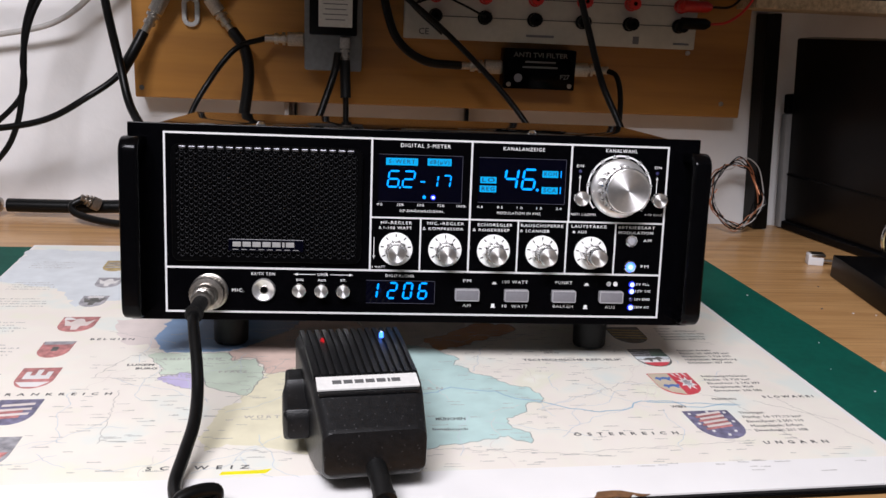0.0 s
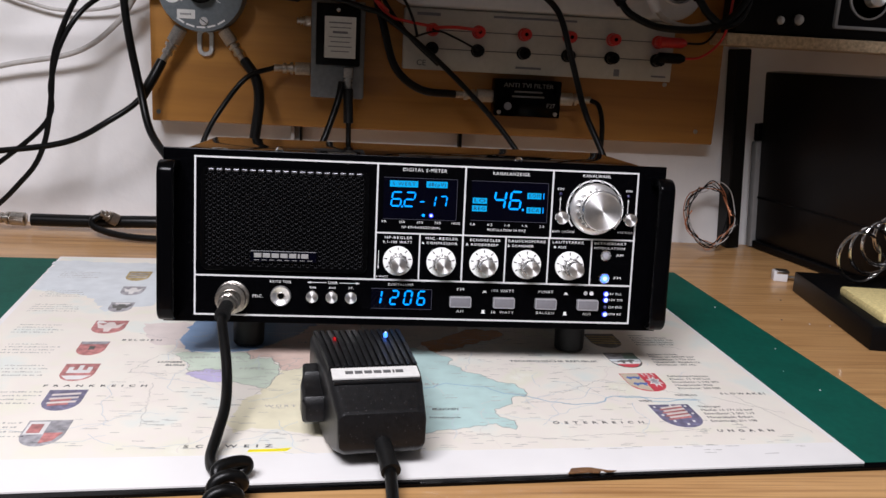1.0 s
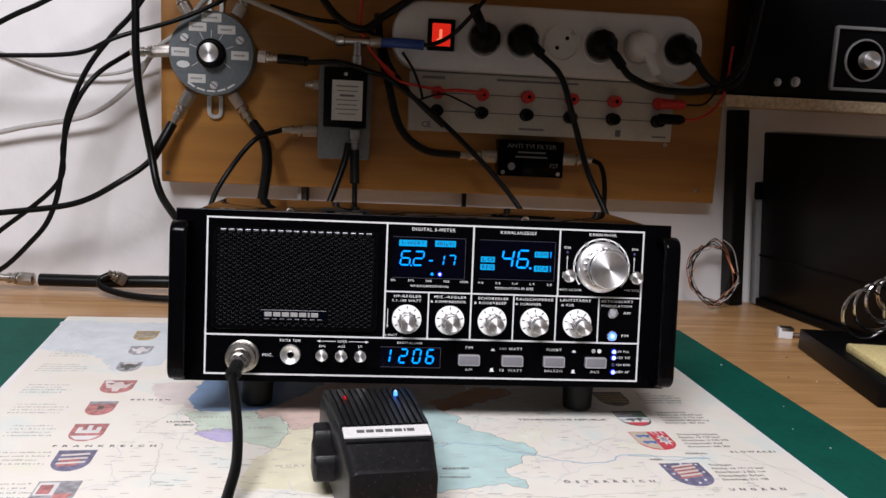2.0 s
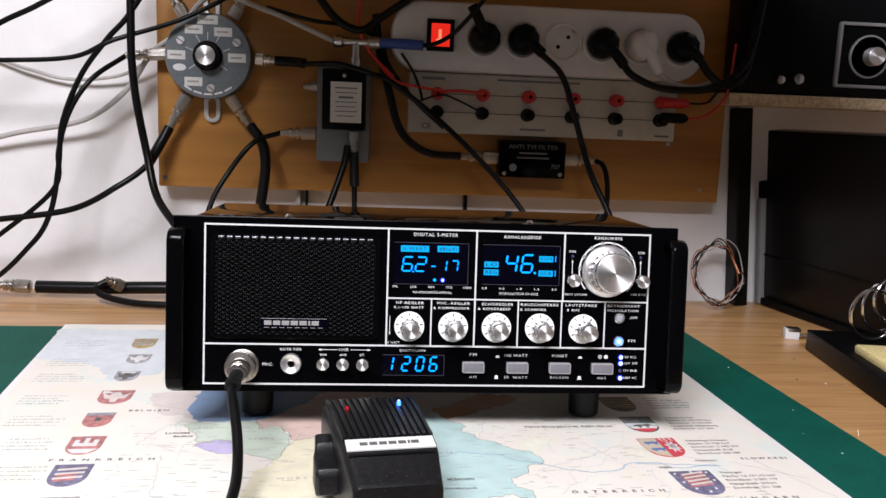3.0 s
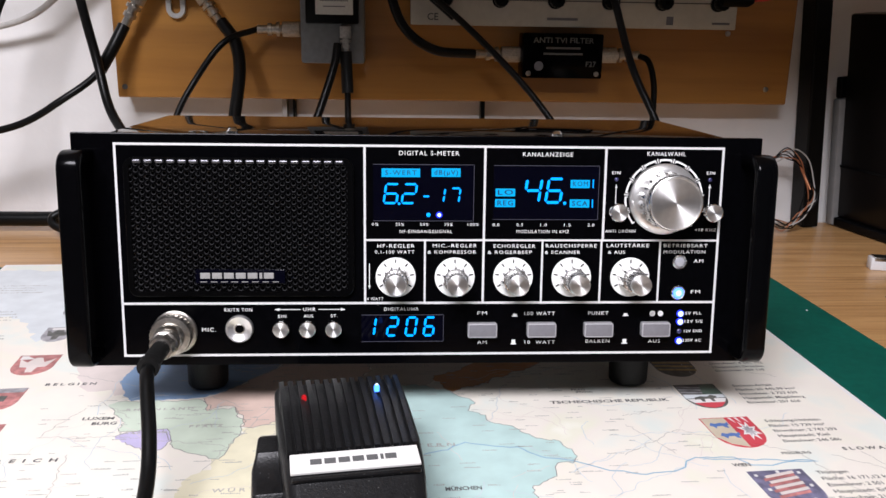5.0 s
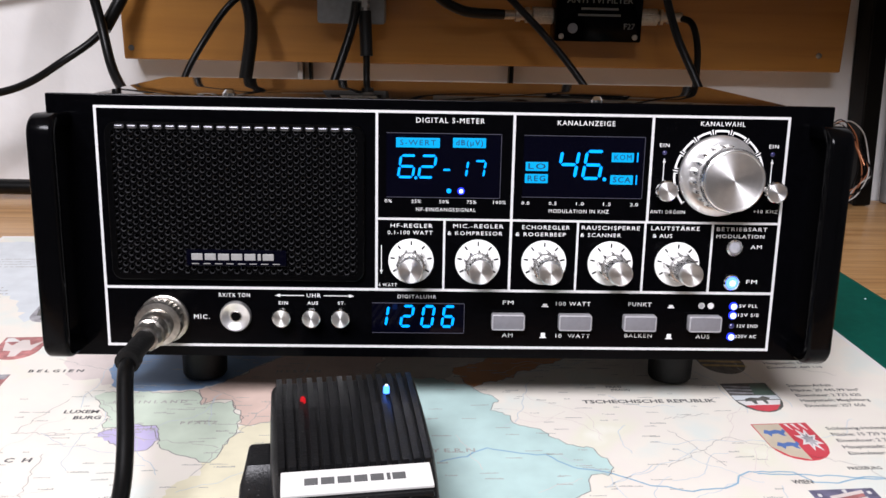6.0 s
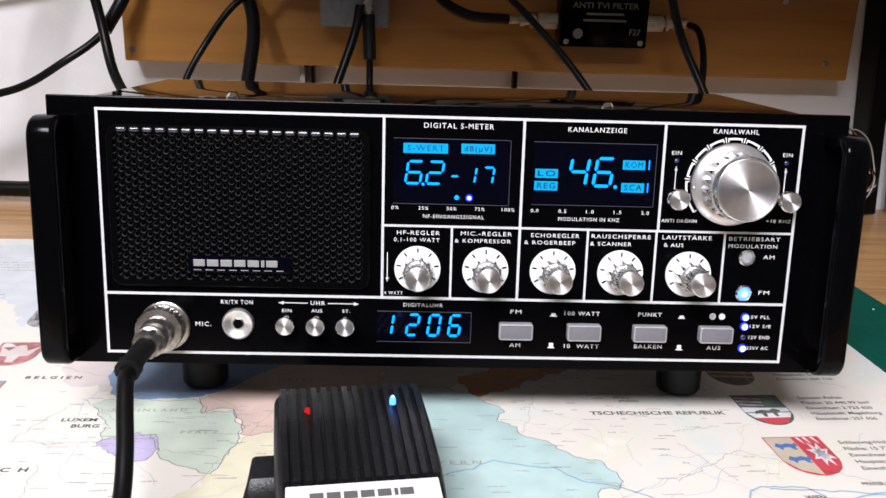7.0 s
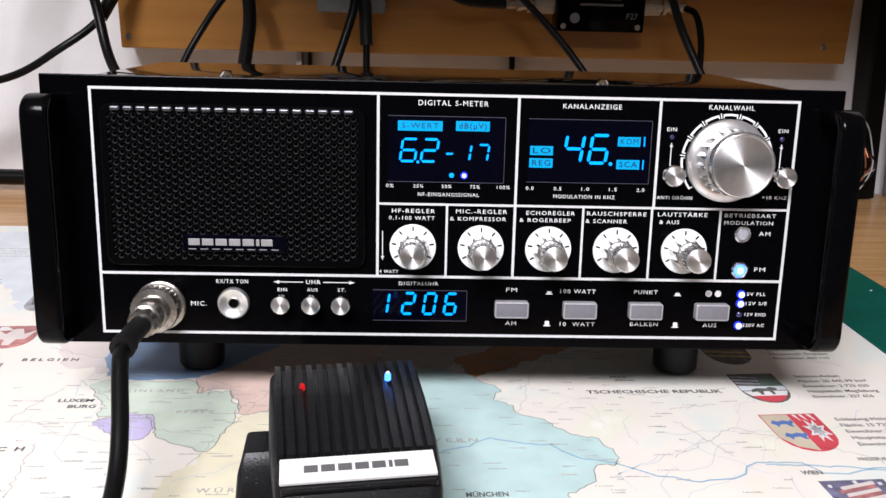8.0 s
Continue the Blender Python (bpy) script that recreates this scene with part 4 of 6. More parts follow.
def flat_text(text, x0, y, x1, cap, mat=None, turn=3.0, bold=0.00012, level=3):
    o = writing("map_lettering", text, 0.01, mat or T_INK, sheet, pose(x0, y, 0.00006 * level, 0, 0, turn), bold * 0.01 / max(cap, 0.001) * 0.7, 0.0, "LEFT")
    xs = [q.co.x for q in o.data.vertices]
    k, a = (x1 - x0) / (max(xs) - min(xs)), min(xs)
    for q in o.data.vertices:
        q.co.x, q.co.y, q.co.z = (q.co.x - a) * k, q.co.y * cap / 0.0069, 0.0
    return o


for text, x0, y, x1, cap in (("TSCHECHISCHE REPUBLIK", 0.0867, 0.0205, 0.1694, 0.0040), ("\u00d6  S  T  E  R  R  E  I  C  H", 0.0985, -0.107, 0.1700, 0.0038), ("LUXEM", -0.2168, 0.0040, -0.1972, 0.0036), ("BURG", -0.2089, -0.0028, -0.1935, 0.0036),
                             ("B E L G I E N", -0.2601, 0.0565, -0.2260, 0.0036), ("F  R  A  N  K  R  E  I  C  H", -0.2900, -0.0500, -0.2130, 0.0038), ("S  C  H  W  E  I  Z", -0.1640, -0.1500, -0.1050, 0.0040), ("U  N  G  A  R  N", 0.2230, -0.1180, 0.2680, 0.0038),
                             ("S L O W A K E I", 0.2550, -0.0470, 0.2950, 0.0034), ("M\u00dcNCHEN", 0.0091, -0.0850, 0.0293, 0.0036), ("WIEN", 0.1791, -0.0645, 0.1899, 0.0034), ("Innsbruck", 0.0060, -0.1000, 0.0300, 0.0030), ("PRAG", 0.1053, 0.0405, 0.1150, 0.0026), ("(PRAHA)", 0.1075, 0.0365, 0.1195, 0.0022), ("PRESSBURG", 0.2147, -0.0515, 0.2330, 0.0028)):
    flat_text(text, x0, y, x1, cap, T_INK, 2.0, 0.00014 if cap > 0.0033 else 0.00006)
for text, x0, y, x1, cap in (("R H E I N L A N D", -0.1930, 0.0160, -0.1501, 0.0032), ("P F A L Z", -0.1472, -0.0080, -0.1265, 0.0032), ("S A A R L A N D", -0.1880, -0.0160, -0.1590, 0.0028), ("H E S S E N", -0.1040, 0.0590, -0.0760, 0.0034),
                             ("W \u00dc R T T E M B E R G", -0.1180, -0.0830, -0.0560, 0.0036), ("B A Y E R N", -0.0180, -0.0365, 0.0179, 0.0036), ("T H \u00dc R I N G E N", -0.0330, 0.0830, 0.0070, 0.0034)):
    flat_text(text, x0, y, x1, cap, T_PALEINK, 2.0, 0.00006)
# small place names, too fine to read, as short bars
b = bmesh.new()
rng = random.Random(77)
for k in range(640):
    x, y = rng.uniform(-0.25, 0.285), rng.uniform(-0.155, 0.12)
    if -0.2 > x and y > 0.06 or x > 0.17 and y > -0.1:
        continue
    n, h, a = rng.randint(3, 9), rng.uniform(0.0008, 0.0014), radians(rng.uniform(0, 4))
    c, s = math.cos(a), math.sin(a)
    for i in range(n):
        p0, q1 = i * 0.0012, h * rng.choice((0.6, 0.7, 1.0))
        b.faces.new([b.verts.new((x + p * c - q * s, y + p * s + q * c, 0.0001)) for p, q in ((p0, 0), (p0 + 0.0009, 0), (p0 + 0.0009, q1), (p0, q1))])
    if k % 3 == 0:
        b.faces.new([b.verts.new((x - 0.0016 + p, y + 0.0002 + q, 0.0001)) for p, q in ((0, 0), (0.0008, 0), (0.0008, 0.0008), (0, 0.0008))])
tagged(part("place_name_print", b, T_FAINT, sheet), "fine grey printed place names", kind="stuff")


def meander(x, y, a, n, step, seed):
    """A winding line that drifts in one direction."""
    rw = random.Random(seed)
    out, swing = [], 0.0
    for k in range(n):
        out.append((x, y))
        swing = 0.7 * swing + rw.uniform(-0.5, 0.5)
        x, y = x + step * math.cos(a + swing), y + step * math.sin(a + swing)
        if not (-0.34 < x < 0.28 and -0.16 < y < 0.13):
            break
    return out


# thin winding streams and roads
for k in range(70):
    line = meander(rng.uniform(-0.24, 0.2), rng.uniform(-0.14, 0.1), rng.uniform(0, 6.28), rng.randint(12, 34), 0.0026, 100 + k)
    if len(line) > 3:
        drawn_line("stream_line" if k % 3 else "road_line", line, 0.00045 if k % 3 else 0.00032, T_WATER if k % 3 else T_PINK, 2)


def shield(x, y, w, h, main, stripes, label, turn=4.0):
    """A coat of arms, reduced to plain fields of colour."""
    o = part("shield", plate([(-w / 2, h / 2), (-w / 2 * 0.98, -h * 0.1)] + [(-w / 2 * math.cos(radians(t)) * 0.96, -h * 0.1 - h * 0.4 * math.sin(radians(t))) for t in (15, 35, 55, 75, 90, 105, 125, 145, 165)] + [(w / 2 * 0.98, -h * 0.1), (w / 2, h / 2)], -0.0004, 0.00012), main, sheet, label, m=pose(x, y, 0, 0, 0, turn))
    for i, (pts, mat) in enumerate(stripes):
        part("field", plate([(w * p, h * q) for p, q in pts], -0.0004, 0.0002 + 0.00003 * i), mat, o)
    return o


def bars(n, x0, x1, y0, y1, mat, slant=0.0):
    out = []
    for i in range(n):
        a = y0 + (y1 - y0) * (i + 0.1) / n
        b2 = y0 + (y1 - y0) * (i + 0.55) / n
        out.append((((x0, a), (x1, a + slant), (x1, b2 + slant), (x0, b2)), mat))
    return out


STAR = [(0.27 + (0.2 if k % 2 else 0.1) * math.cos(k * math.pi / 8), 0.03 + (0.32 if k % 2 else 0.16) * math.sin(k * math.pi / 8)) for k in range(16)]
CASTLE = ((-0.34, -0.05), (-0.34, 0.3), (-0.2, 0.3), (-0.2, 0.12), (-0.07, 0.12), (-0.07, 0.4), (0.07, 0.4), (0.07, 0.12), (0.2, 0.12), (0.2, 0.3), (0.34, 0.3), (0.34, -0.05))
EAGLE = ((-0.42, 0.3), (-0.2, 0.12), (-0.08, 0.36), (0.08, 0.36), (0.2, 0.12), (0.42, 0.3), (0.3, -0.1), (0.12, -0.12), (0.08, -0.36), (-0.08, -0.36), (-0.12, -0.12), (-0.3, -0.1))
shield(-0.301, 0.270, 0.026, 0.040, T_GOLD, bars(3, -0.4, 0.4, -0.2, 0.4, T_GREYT), "tan and grey printed coat of arms")
shield(-0.292, 0.211, 0.024, 0.033, T_GREYT, [(EAGLE, T_WHITE)], "grey printed coat of arms")
shield(-0.2885, 0.153, 0.023, 0.032, T_GREYT, [(EAGLE, T_DARK), (((-0.3, 0.3), (0.3, 0.3), (0.3, 0.45), (-0.3, 0.45)), T_WHITE)], "dark grey printed coat of arms")
shield(-0.282, 0.0915, 0.030, 0.037, T_RED, [(EAGLE, T_PINK), (((-0.44, 0.28), (-0.1, 0.3), (-0.3, 0.46), (-0.44, 0.46)), T_WHITE)], "red and white printed coat of arms")
shield(-0.280, 0.034, 0.024, 0.034, T_RED, [(((-0.45, 0.3), (0.45, 0.3), (0.5, 0.5), (-0.5, 0.5)), T_GREYT), (((-0.1, -0.1), (0.1, -0.1), (0.1, 0.15), (-0.1, 0.15)), T_DARK)], "red printed coat of arms")
shield(-0.2735, -0.021, 0.027, 0.037, T_RED, [(CASTLE, T_WHITE), (((-0.42, -0.2), (0.42, -0.2), (0.2, -0.42), (-0.2, -0.42)), T_WHITE)], "red printed coat of arms with white castle")
shield(-0.267, -0.076, 0.028, 0.038, T_NAVY, bars(3, -0.36, 0.36, -0.2, 0.38, T_PINK, 0.06) + bars(2, -0.3, 0.2, -0.3, 0.1, T_RED, 0.05), "dark blue printed coat of arms")
shield(-0.261, -0.131, 0.029, 0.040, T_GREYT, [(((-0.46, -0.05), (0.0, -0.05), (0.0, 0.45), (-0.46, 0.45)), T_WHITE), (((0.02, -0.4), (0.3, -0.3), (0.44, 0.0), (0.02, 0.0)), T_RED), (((-0.4, 0.0), (-0.1, 0.0), (-0.1, 0.35), (-0.4, 0.35)), T_RED)], "grey and red printed coat of arms")
shield(0.1915, 0.081, 0.031, 0.040, T_DARK, bars(4, -0.46, 0.46, -0.2, 0.44, T_GOLD, -0.08), "black and gold striped printed coat of arms")
BEAR = ((-0.30, -0.16), (-0.26, -0.06), (-0.12, -0.02), (0.04, -0.04), (0.16, 0.02), (0.28, -0.04), (0.24, -0.10), (0.16, -0.11), (0.15, -0.24), (0.09, -0.24), (0.07, -0.13), (-0.06, -0.13), (-0.09, -0.24), (-0.15, -0.24), (-0.17, -0.14), (-0.26, -0.14))
LION = ((-0.42, 0.00), (-0.36, 0.09), (-0.28, 0.05), (-0.18, 0.08), (-0.08, 0.05), (-0.03, 0.10), (-0.02, 0.02), (-0.08, -0.03), (-0.07, -0.10), (-0.13, -0.08), (-0.17, -0.02), (-0.28, -0.03), (-0.33, -0.10), (-0.36, -0.03))
shield(0.1960, 0.0285, 0.030, 0.038, T_DARK, bars(4, -0.47, 0.46, 0.04, 0.48, T_GREYT, -0.10) + [(((0.02, 0.10), (0.46, 0.02), (0.47, 0.46), (0.12, 0.47)), T_GREEN_DARK), (((-0.48, -0.08), (0.47, -0.08), (0.47, 0.04), (-0.48, 0.06)), T_SEA), (((-0.46, -0.12), (0.46, -0.12), (0.34, -0.30), (-0.34, -0.30)), T_WHITE), (BEAR, T_DARK), (((-0.36, -0.28), (0.36, -0.28), (0.20, -0.43), (0.0, -0.48), (-0.20, -0.43)), T_VIVID)], "dark printed coat of arms with a black bear over red")
shield(0.1980, -0.0240, 0.0335, 0.040, T_VIVID, [(((-0.48, -0.12), (-0.3, -0.36), (0.0, -0.48), (0.0, 0.48), (-0.48, 0.48)), T_SAND), (STAR, T_WHITE), ([(0.27 + 0.62 * (p - 0.27), 0.03 + 0.62 * (q - 0.03)) for p, q in STAR], T_GREYT), ([(p + 0.01, q + 0.24) for p, q in LION], T_LION), ([(p + 0.05, q - 0.10) for p, q in LION], T_LION)] + [(((x, 0.47), (x + 0.05, 0.47), (x + 0.07, 0.30)), T_WHITE) for x in (0.08, 0.20, 0.34)], "printed coat of arms half red with a grey leaf, half sand with blue lions")
shield(0.2025, -0.0915, 0.034, 0.042, T_NAVY, bars(4, -0.32, 0.28, -0.2, 0.36, T_RED, 0.1) + bars(4, -0.26, 0.3, -0.12, 0.42, T_PINK, 0.1) + [(((a, c), (a + 0.05, c), (a + 0.05, c + 0.05), (a, c + 0.05)), T_WHITE) for a, c in ((-0.42, 0.36), (0.36, 0.38), (-0.4, 0.0), (0.36, 0.05), (-0.25, -0.26), (0.2, -0.28), (0.0, -0.4), (0.0, 0.42))], "dark blue printed coat of arms with red stripes")

# notes beside the coats of arms
for x, y, lines in ((0.2225, 0.0444, ("Sachsen-Anhalt", "Fl\u00e4che: 20 445,99 km\u00b2", "Einwohner: 2 723 620", "Hauptstadt: Magdeburg", "Einwohner: 257 656")), (0.2205, 0.0975, ("Sachsen", "Fl\u00e4che: 18 338 km\u00b2", "Einwohner: 4 641 702", "Hauptstadt: Dresden", "Einwohner: 469 110")),
                    (0.2225, -0.0098, ("Schleswig-Holstein", "Fl\u00e4che: 15 729 km\u00b2", "Einwohner: 2 742 293", "Hauptstadt: Kiel", "Einwohner: 246 586")), (0.2250, -0.0740, ("Th\u00fcringen", "Fl\u00e4che: 16 171,12 km\u00b2", "Einwohner: 2 501 119", "Hauptstadt: Erfurt", "Einwohner: 211 108"))):
    for i, text in enumerate(lines):
        flat_text(text, x, y - 0.0067 * i, x + 0.0021 * len(text), 0.0034, T_INK, 2.5, 0.00006)
b = bmesh.new()
for x, y, n in ((-0.385, 0.278, 4), (-0.378, 0.205, 4), (-0.372, 0.155, 4), (-0.362, 0.092, 4), (-0.352, 0.040, 4), (-0.335, -0.010, 4), (-0.325, -0.064, 4), (-0.318, -0.118, 4)):
    for i in range(n):
        w = rng.uniform(0.03, 0.045)
        a = 0.0
        while a < w:
            q, h = rng.uniform(0.0009, 0.0019), rng.choice((0.0013, 0.0015, 0.0022))
            yy = y - 0.0070 * i + a * 0.04
            b.faces.new([b.verts.new((x + a + p, yy + r, 0.00012)) for p, r in ((0, 0), (q, 0), (q, h), (0, h))])
            a += q + rng.choice((0.0005, 0.0006, 0.0018))
tagged(part("note_print", b, T_FAINT, sheet), "small grey printed notes", kind="stuff")

# ---- hand microphone ----
mic = thing("hand_microphone", pose(-0.0405, -0.1225, 0.0, 0, 0, 8), "black plastic hand microphone with ribbed top lying on the map", "microphone")


def loft(sections, seg=6, top_r=0.006):
    """Rounded-box body from stations (y, half width, bottom z, top z)."""
    b = bmesh.new()
    rings = []
    for y, w, z0, z1 in sections:
        ring = []
        r = min(top_r, (z1 - z0) * 0.4, w * 0.4)
        for cx, cz, a0 in ((w - r, z1 - r, 0), (-w + r, z1 - r, 90), (-w + r, z0 + r, 180), (w - r, z0 + r, 270)):
            for k in range(seg):
                a = radians(a0 + 90 * k / (seg - 1))
                ring.append(b.verts.new((cx + r * math.cos(a), y, cz + r * math.sin(a))))
        rings.append(ring)
    n = len(rings[0])
    for p, q in zip(rings, rings[1:]):
        for k in range(n):
            b.faces.new((p[k], p[(k + 1) % n], q[(k + 1) % n], q[k]))
    b.faces.new(rings[0]), b.faces.new(rings[-1])
    bmesh.ops.recalc_face_normals(b, faces=b.faces[:])
    return b


part("shell", loft([(0.0770, 0.0310, 0.012, 0.040), (0.0760, 0.0345, 0.006, 0.0460), (0.0720, 0.0362, 0.001, 0.0490), (0.0400, 0.0356, 0.000, 0.0515), (0.0000, 0.0345, 0.000, 0.0530), (-0.0180, 0.0330, 0.000, 0.0540), (-0.0200, 0.0328, 0.001, 0.0540),
                    (-0.0330, 0.0316, 0.003, 0.0520), (-0.0345, 0.0314, 0.003, 0.0505), (-0.0575, 0.0290, 0.012, 0.0425), (-0.0600, 0.0287, 0.0140, 0.0405), (-0.0612, 0.0282, 0.0150, 0.0350), (-0.0618, 0.0280, 0.0165, 0.0260), (-0.0621, 0.0270, 0.0175, 0.0230)]), M_MIC, mic, "black plastic shell", True)
for i in range(14):
    x = -0.0322 + i * 0.0644 / 13
    rib = bmesh.new()
    pts = [(0.0755, 0.0420), (0.0762, 0.0490), (0.0730, 0.0512), (0.0350, 0.0545), (0.0, 0.0558), (-0.0165, 0.0565), (-0.0168, 0.0530), (0.0, 0.0500)]
    def taper(y):
        return x * (1.0 - 0.09 * (0.076 - y) / 0.09)
    l = [rib.verts.new((taper(y) - 0.0013, y, z)) for y, z in pts]
    r = [rib.verts.new((taper(y) + 0.0013, y, z)) for y, z in pts]
    rib.faces.new(l), rib.faces.new(r)
    for j in range(len(pts)):
        rib.faces.new((l[j], l[(j + 1) % len(pts)], r[(j + 1) % len(pts)], r[j]))
    bmesh.ops.recalc_face_normals(rib, faces=rib.faces[:])
    part("rib", rib, M_MIC, mic)
part("ledge", box(-0.0290, 0.0290, -0.0012, 0.0012, -0.001, 0.0012, 0.0006), M_MIC, mic, "", True, pose(0, -0.0345, 0.0516, 10))
plate_l = part("name_plate", box(-0.0295, 0.0295, -0.0068, 0.0068, -0.0006, 0.0010, 0.0004), M_LABEL, mic, "white plate with a row of grey bars", m=pose(0, -0.0255, 0.0542, 8))
for i in range(7):
    x = -0.0205 + i * 0.0064 - (0.0042 if i == 6 else 0.0)
    part("plate_bar", box(x, x + (0.0014 if i == 5 else 0.0052), -0.0019, 0.0019, 0.0008, 0.0012), M_DARKPRINT, plate_l)
part("red_lamp", lathe([(0.0013, 0.0), (0.0013, 0.002), (0.0008, 0.003), (0.0001, 0.0033)], 14, "z"), G_REDDOT, mic, "small red lamp", True, pose(-0.0205, 0.0440, 0.0528))
part("blue_lamp", lathe([(0.0015, 0.0), (0.0015, 0.0025), (0.0010, 0.0036), (0.0001, 0.004)], 14, "z"), G_BLUE, mic, "small lit blue lamp", True, pose(0.0188, 0.0480, 0.0535))
part("lamp_core", lathe([(0.0010, 0.0034), (0.0006, 0.0042), (0.0001, 0.0044)], 12, "z"), G_CORE, mic, "white glowing lamp tip", True, pose(0.0188, 0.0480, 0.0535))
part("talk_key", loft([(0.0270, 0.0040, 0.016, 0.032), (0.0240, 0.0060, 0.014, 0.042), (0.0050, 0.0070, 0.014, 0.043), (0.0010, 0.0088, 0.014, 0.038), (-0.0180, 0.0088, 0.015, 0.034), (-0.0210, 0.0065, 0.017, 0.030)], 5, 0.003), M_MIC, mic, "black side talk key", True, pose(-0.0390, 0.004, 0.0))
part("strain_relief", tube([(0.002, -0.081, 0.0135), (0.0022, -0.0845, 0.0125)], 0.0064, 16, 4, tube([(0.0, -0.055, 0.021), (0.001, -0.068, 0.018), (0.002, -0.0825, 0.013)], 0.0058, 16, 5)), M_RUBBER, mic, "black rubber cable sleeve", True)
mc = tagged(part("microphone_cable", tube([(-0.0271, -0.2035, 0.0126), (-0.0262, -0.220, 0.008), (-0.0258, -0.236, 0.0048), (-0.0255, -0.262, 0.002), (-0.0250, -0.295, 0.001), (-0.0250, -0.308, -0.008), (-0.0250, -0.312, -0.05), (-0.02, -0.314, -0.3)], 0.0040, 14), M_CABLE, smooth=True), "black cable leading from the microphone over the desk edge", "cable")

# plug and coiled lead of the microphone
plug = thing("microphone_plug", pose(-0.1550, 0.0, 0.0600, -5.7, 0, 3), "worn nickel screw plug with black sleeve in the radio", "plug")
part("lock_ring", lathe([(0.0100, -0.001), (0.0124, -0.0015), (0.0127, -0.0090), (0.0120, -0.0100), (0.0094, -0.0105)], 96, flute=28, depth=0.0007, rows=(1, 2)), M_NICKEL, plug, "knurled nickel ring", True)
part("barrel", lathe([(0.0088, -0.0095), (0.0086, -0.0180), (0.0078, -0.0190), (0.0078, -0.0230), (0.0082, -0.0232), (0.0082, -0.0280), (0.0062, -0.0295)], 48), M_NICKEL, plug, "", True)
part("clamp_nut", lathe([(0.0070, -0.0265), (0.0076, -0.0275), (0.0072, -0.0345), (0.0064, -0.0355)], 64, flute=8, depth=0.0008, rows=(1, 2)), M_NICKEL, plug, "", True)
part("sleeve", tube([(0, -0.032, 0), (0.0, -0.050, 0.0002), (0.0, -0.0655, -0.001)], 0.0051, 16, 5), M_RUBBER, plug, "black rubber sleeve", True)
part("sleeve_collar", tube([(0.0, -0.0620, -0.0006), (0.0, -0.0672, -0.0012)], 0.0060, 16, 3), M_RUBBER, plug, "", True)
lead = [(-0.1522, -0.0620, 0.0652), (-0.1508, -0.0720, 0.0630), (-0.1478, -0.0840, 0.0545), (-0.1435, -0.0996, 0.0431), (-0.1404, -0.1160, 0.0311), (-0.1388, -0.1357, 0.0219), (-0.1402, -0.1566, 0.0135), (-0.1412, -0.1775, 0.0062), (-0.1350, -0.1935, 0.0050), (-0.1240, -0.1955, 0.0055), (-0.1165, -0.1945, 0.0075), (-0.1165, -0.1940, 0.0125), (-0.1250, -0.2000, 0.0150), (-0.1325, -0.2060, 0.0135)]
for k in range(1, 38):
    a = k * math.pi / 4
    lead.append((-0.1235 - 0.0085 * math.cos(a), -0.209 - 0.0022 * k, 0.0115 - 0.0068 * math.sin(a)))
lead += [(-0.130, -0.294, 0.006), (-0.129, -0.308, 0.002), (-0.128, -0.312, -0.06), (-0.128, -0.314, -0.3)]
tagged(part("coiled_lead", tube(lead, 0.0038, 12, 6), M_CABLE, smooth=True), "thick black coiled lead hanging from the radio plug", "cable")

# ---- things on the wall board ----
FACE = 0.53
AT = pose(0.008, 0, 0)


def connector(name, a, b, r, parent=None, label="silver screw-on coaxial plug"):
    """A coaxial plug between two points: knurled nut, body and thin tail."""
    a, b = Vector(a), Vector(b)
    L = (b - a).length
    o = new(name)
    o.matrix_basis = (Matrix.Identity(4) if parent else AT) @ Matrix.Translation(a) @ (b - a).to_track_quat("Y", "Z").to_matrix().to_4x4()
    o.parent = parent
    if parent is None:
        tagged(o, label, "connector", "coaxial plugs")
    part("nut", lathe([(r * 0.8, 0.0), (r, 0.03 * L), (r, 0.42 * L), (r * 0.5, 0.44 * L)], 72, flute=24, depth=r * 0.07, rows=(1, 2)), M_NICKEL, o, "", True)
    part("barrel", lathe([(r * 0.55, 0.42 * L), (r * 0.55, 0.48 * L), (r * 0.92, 0.485 * L), (r * 0.92, 0.56 * L), (r * 0.6, 0.565 * L), (r * 0.6, 0.66 * L), (r * 0.78, 0.665 * L), (r * 0.78, 0.76 * L), (r * 0.52, 0.77 * L), (r * 0.56, L)], 32), M_NICKEL, o, "", True)
    return o


def cable(pts, r, label="black coaxial cable on the wall", mat=None, group="wall cables", seg=10):
    return tagged(part("cable", tube(pts, r * 0.88, seg), mat or M_CABLE, smooth=True, m=AT), label, "cable", group)


def disc(name, r, y0, y1, mat, parent, x=0, z=0, label="", seg=40):
    return part(name, lathe([(r, y0), (r, y1 + 0.0006), (r - 0.0006, y1), (0.0001, y1)], seg), mat, parent, label, True, pose(x, 0, z))


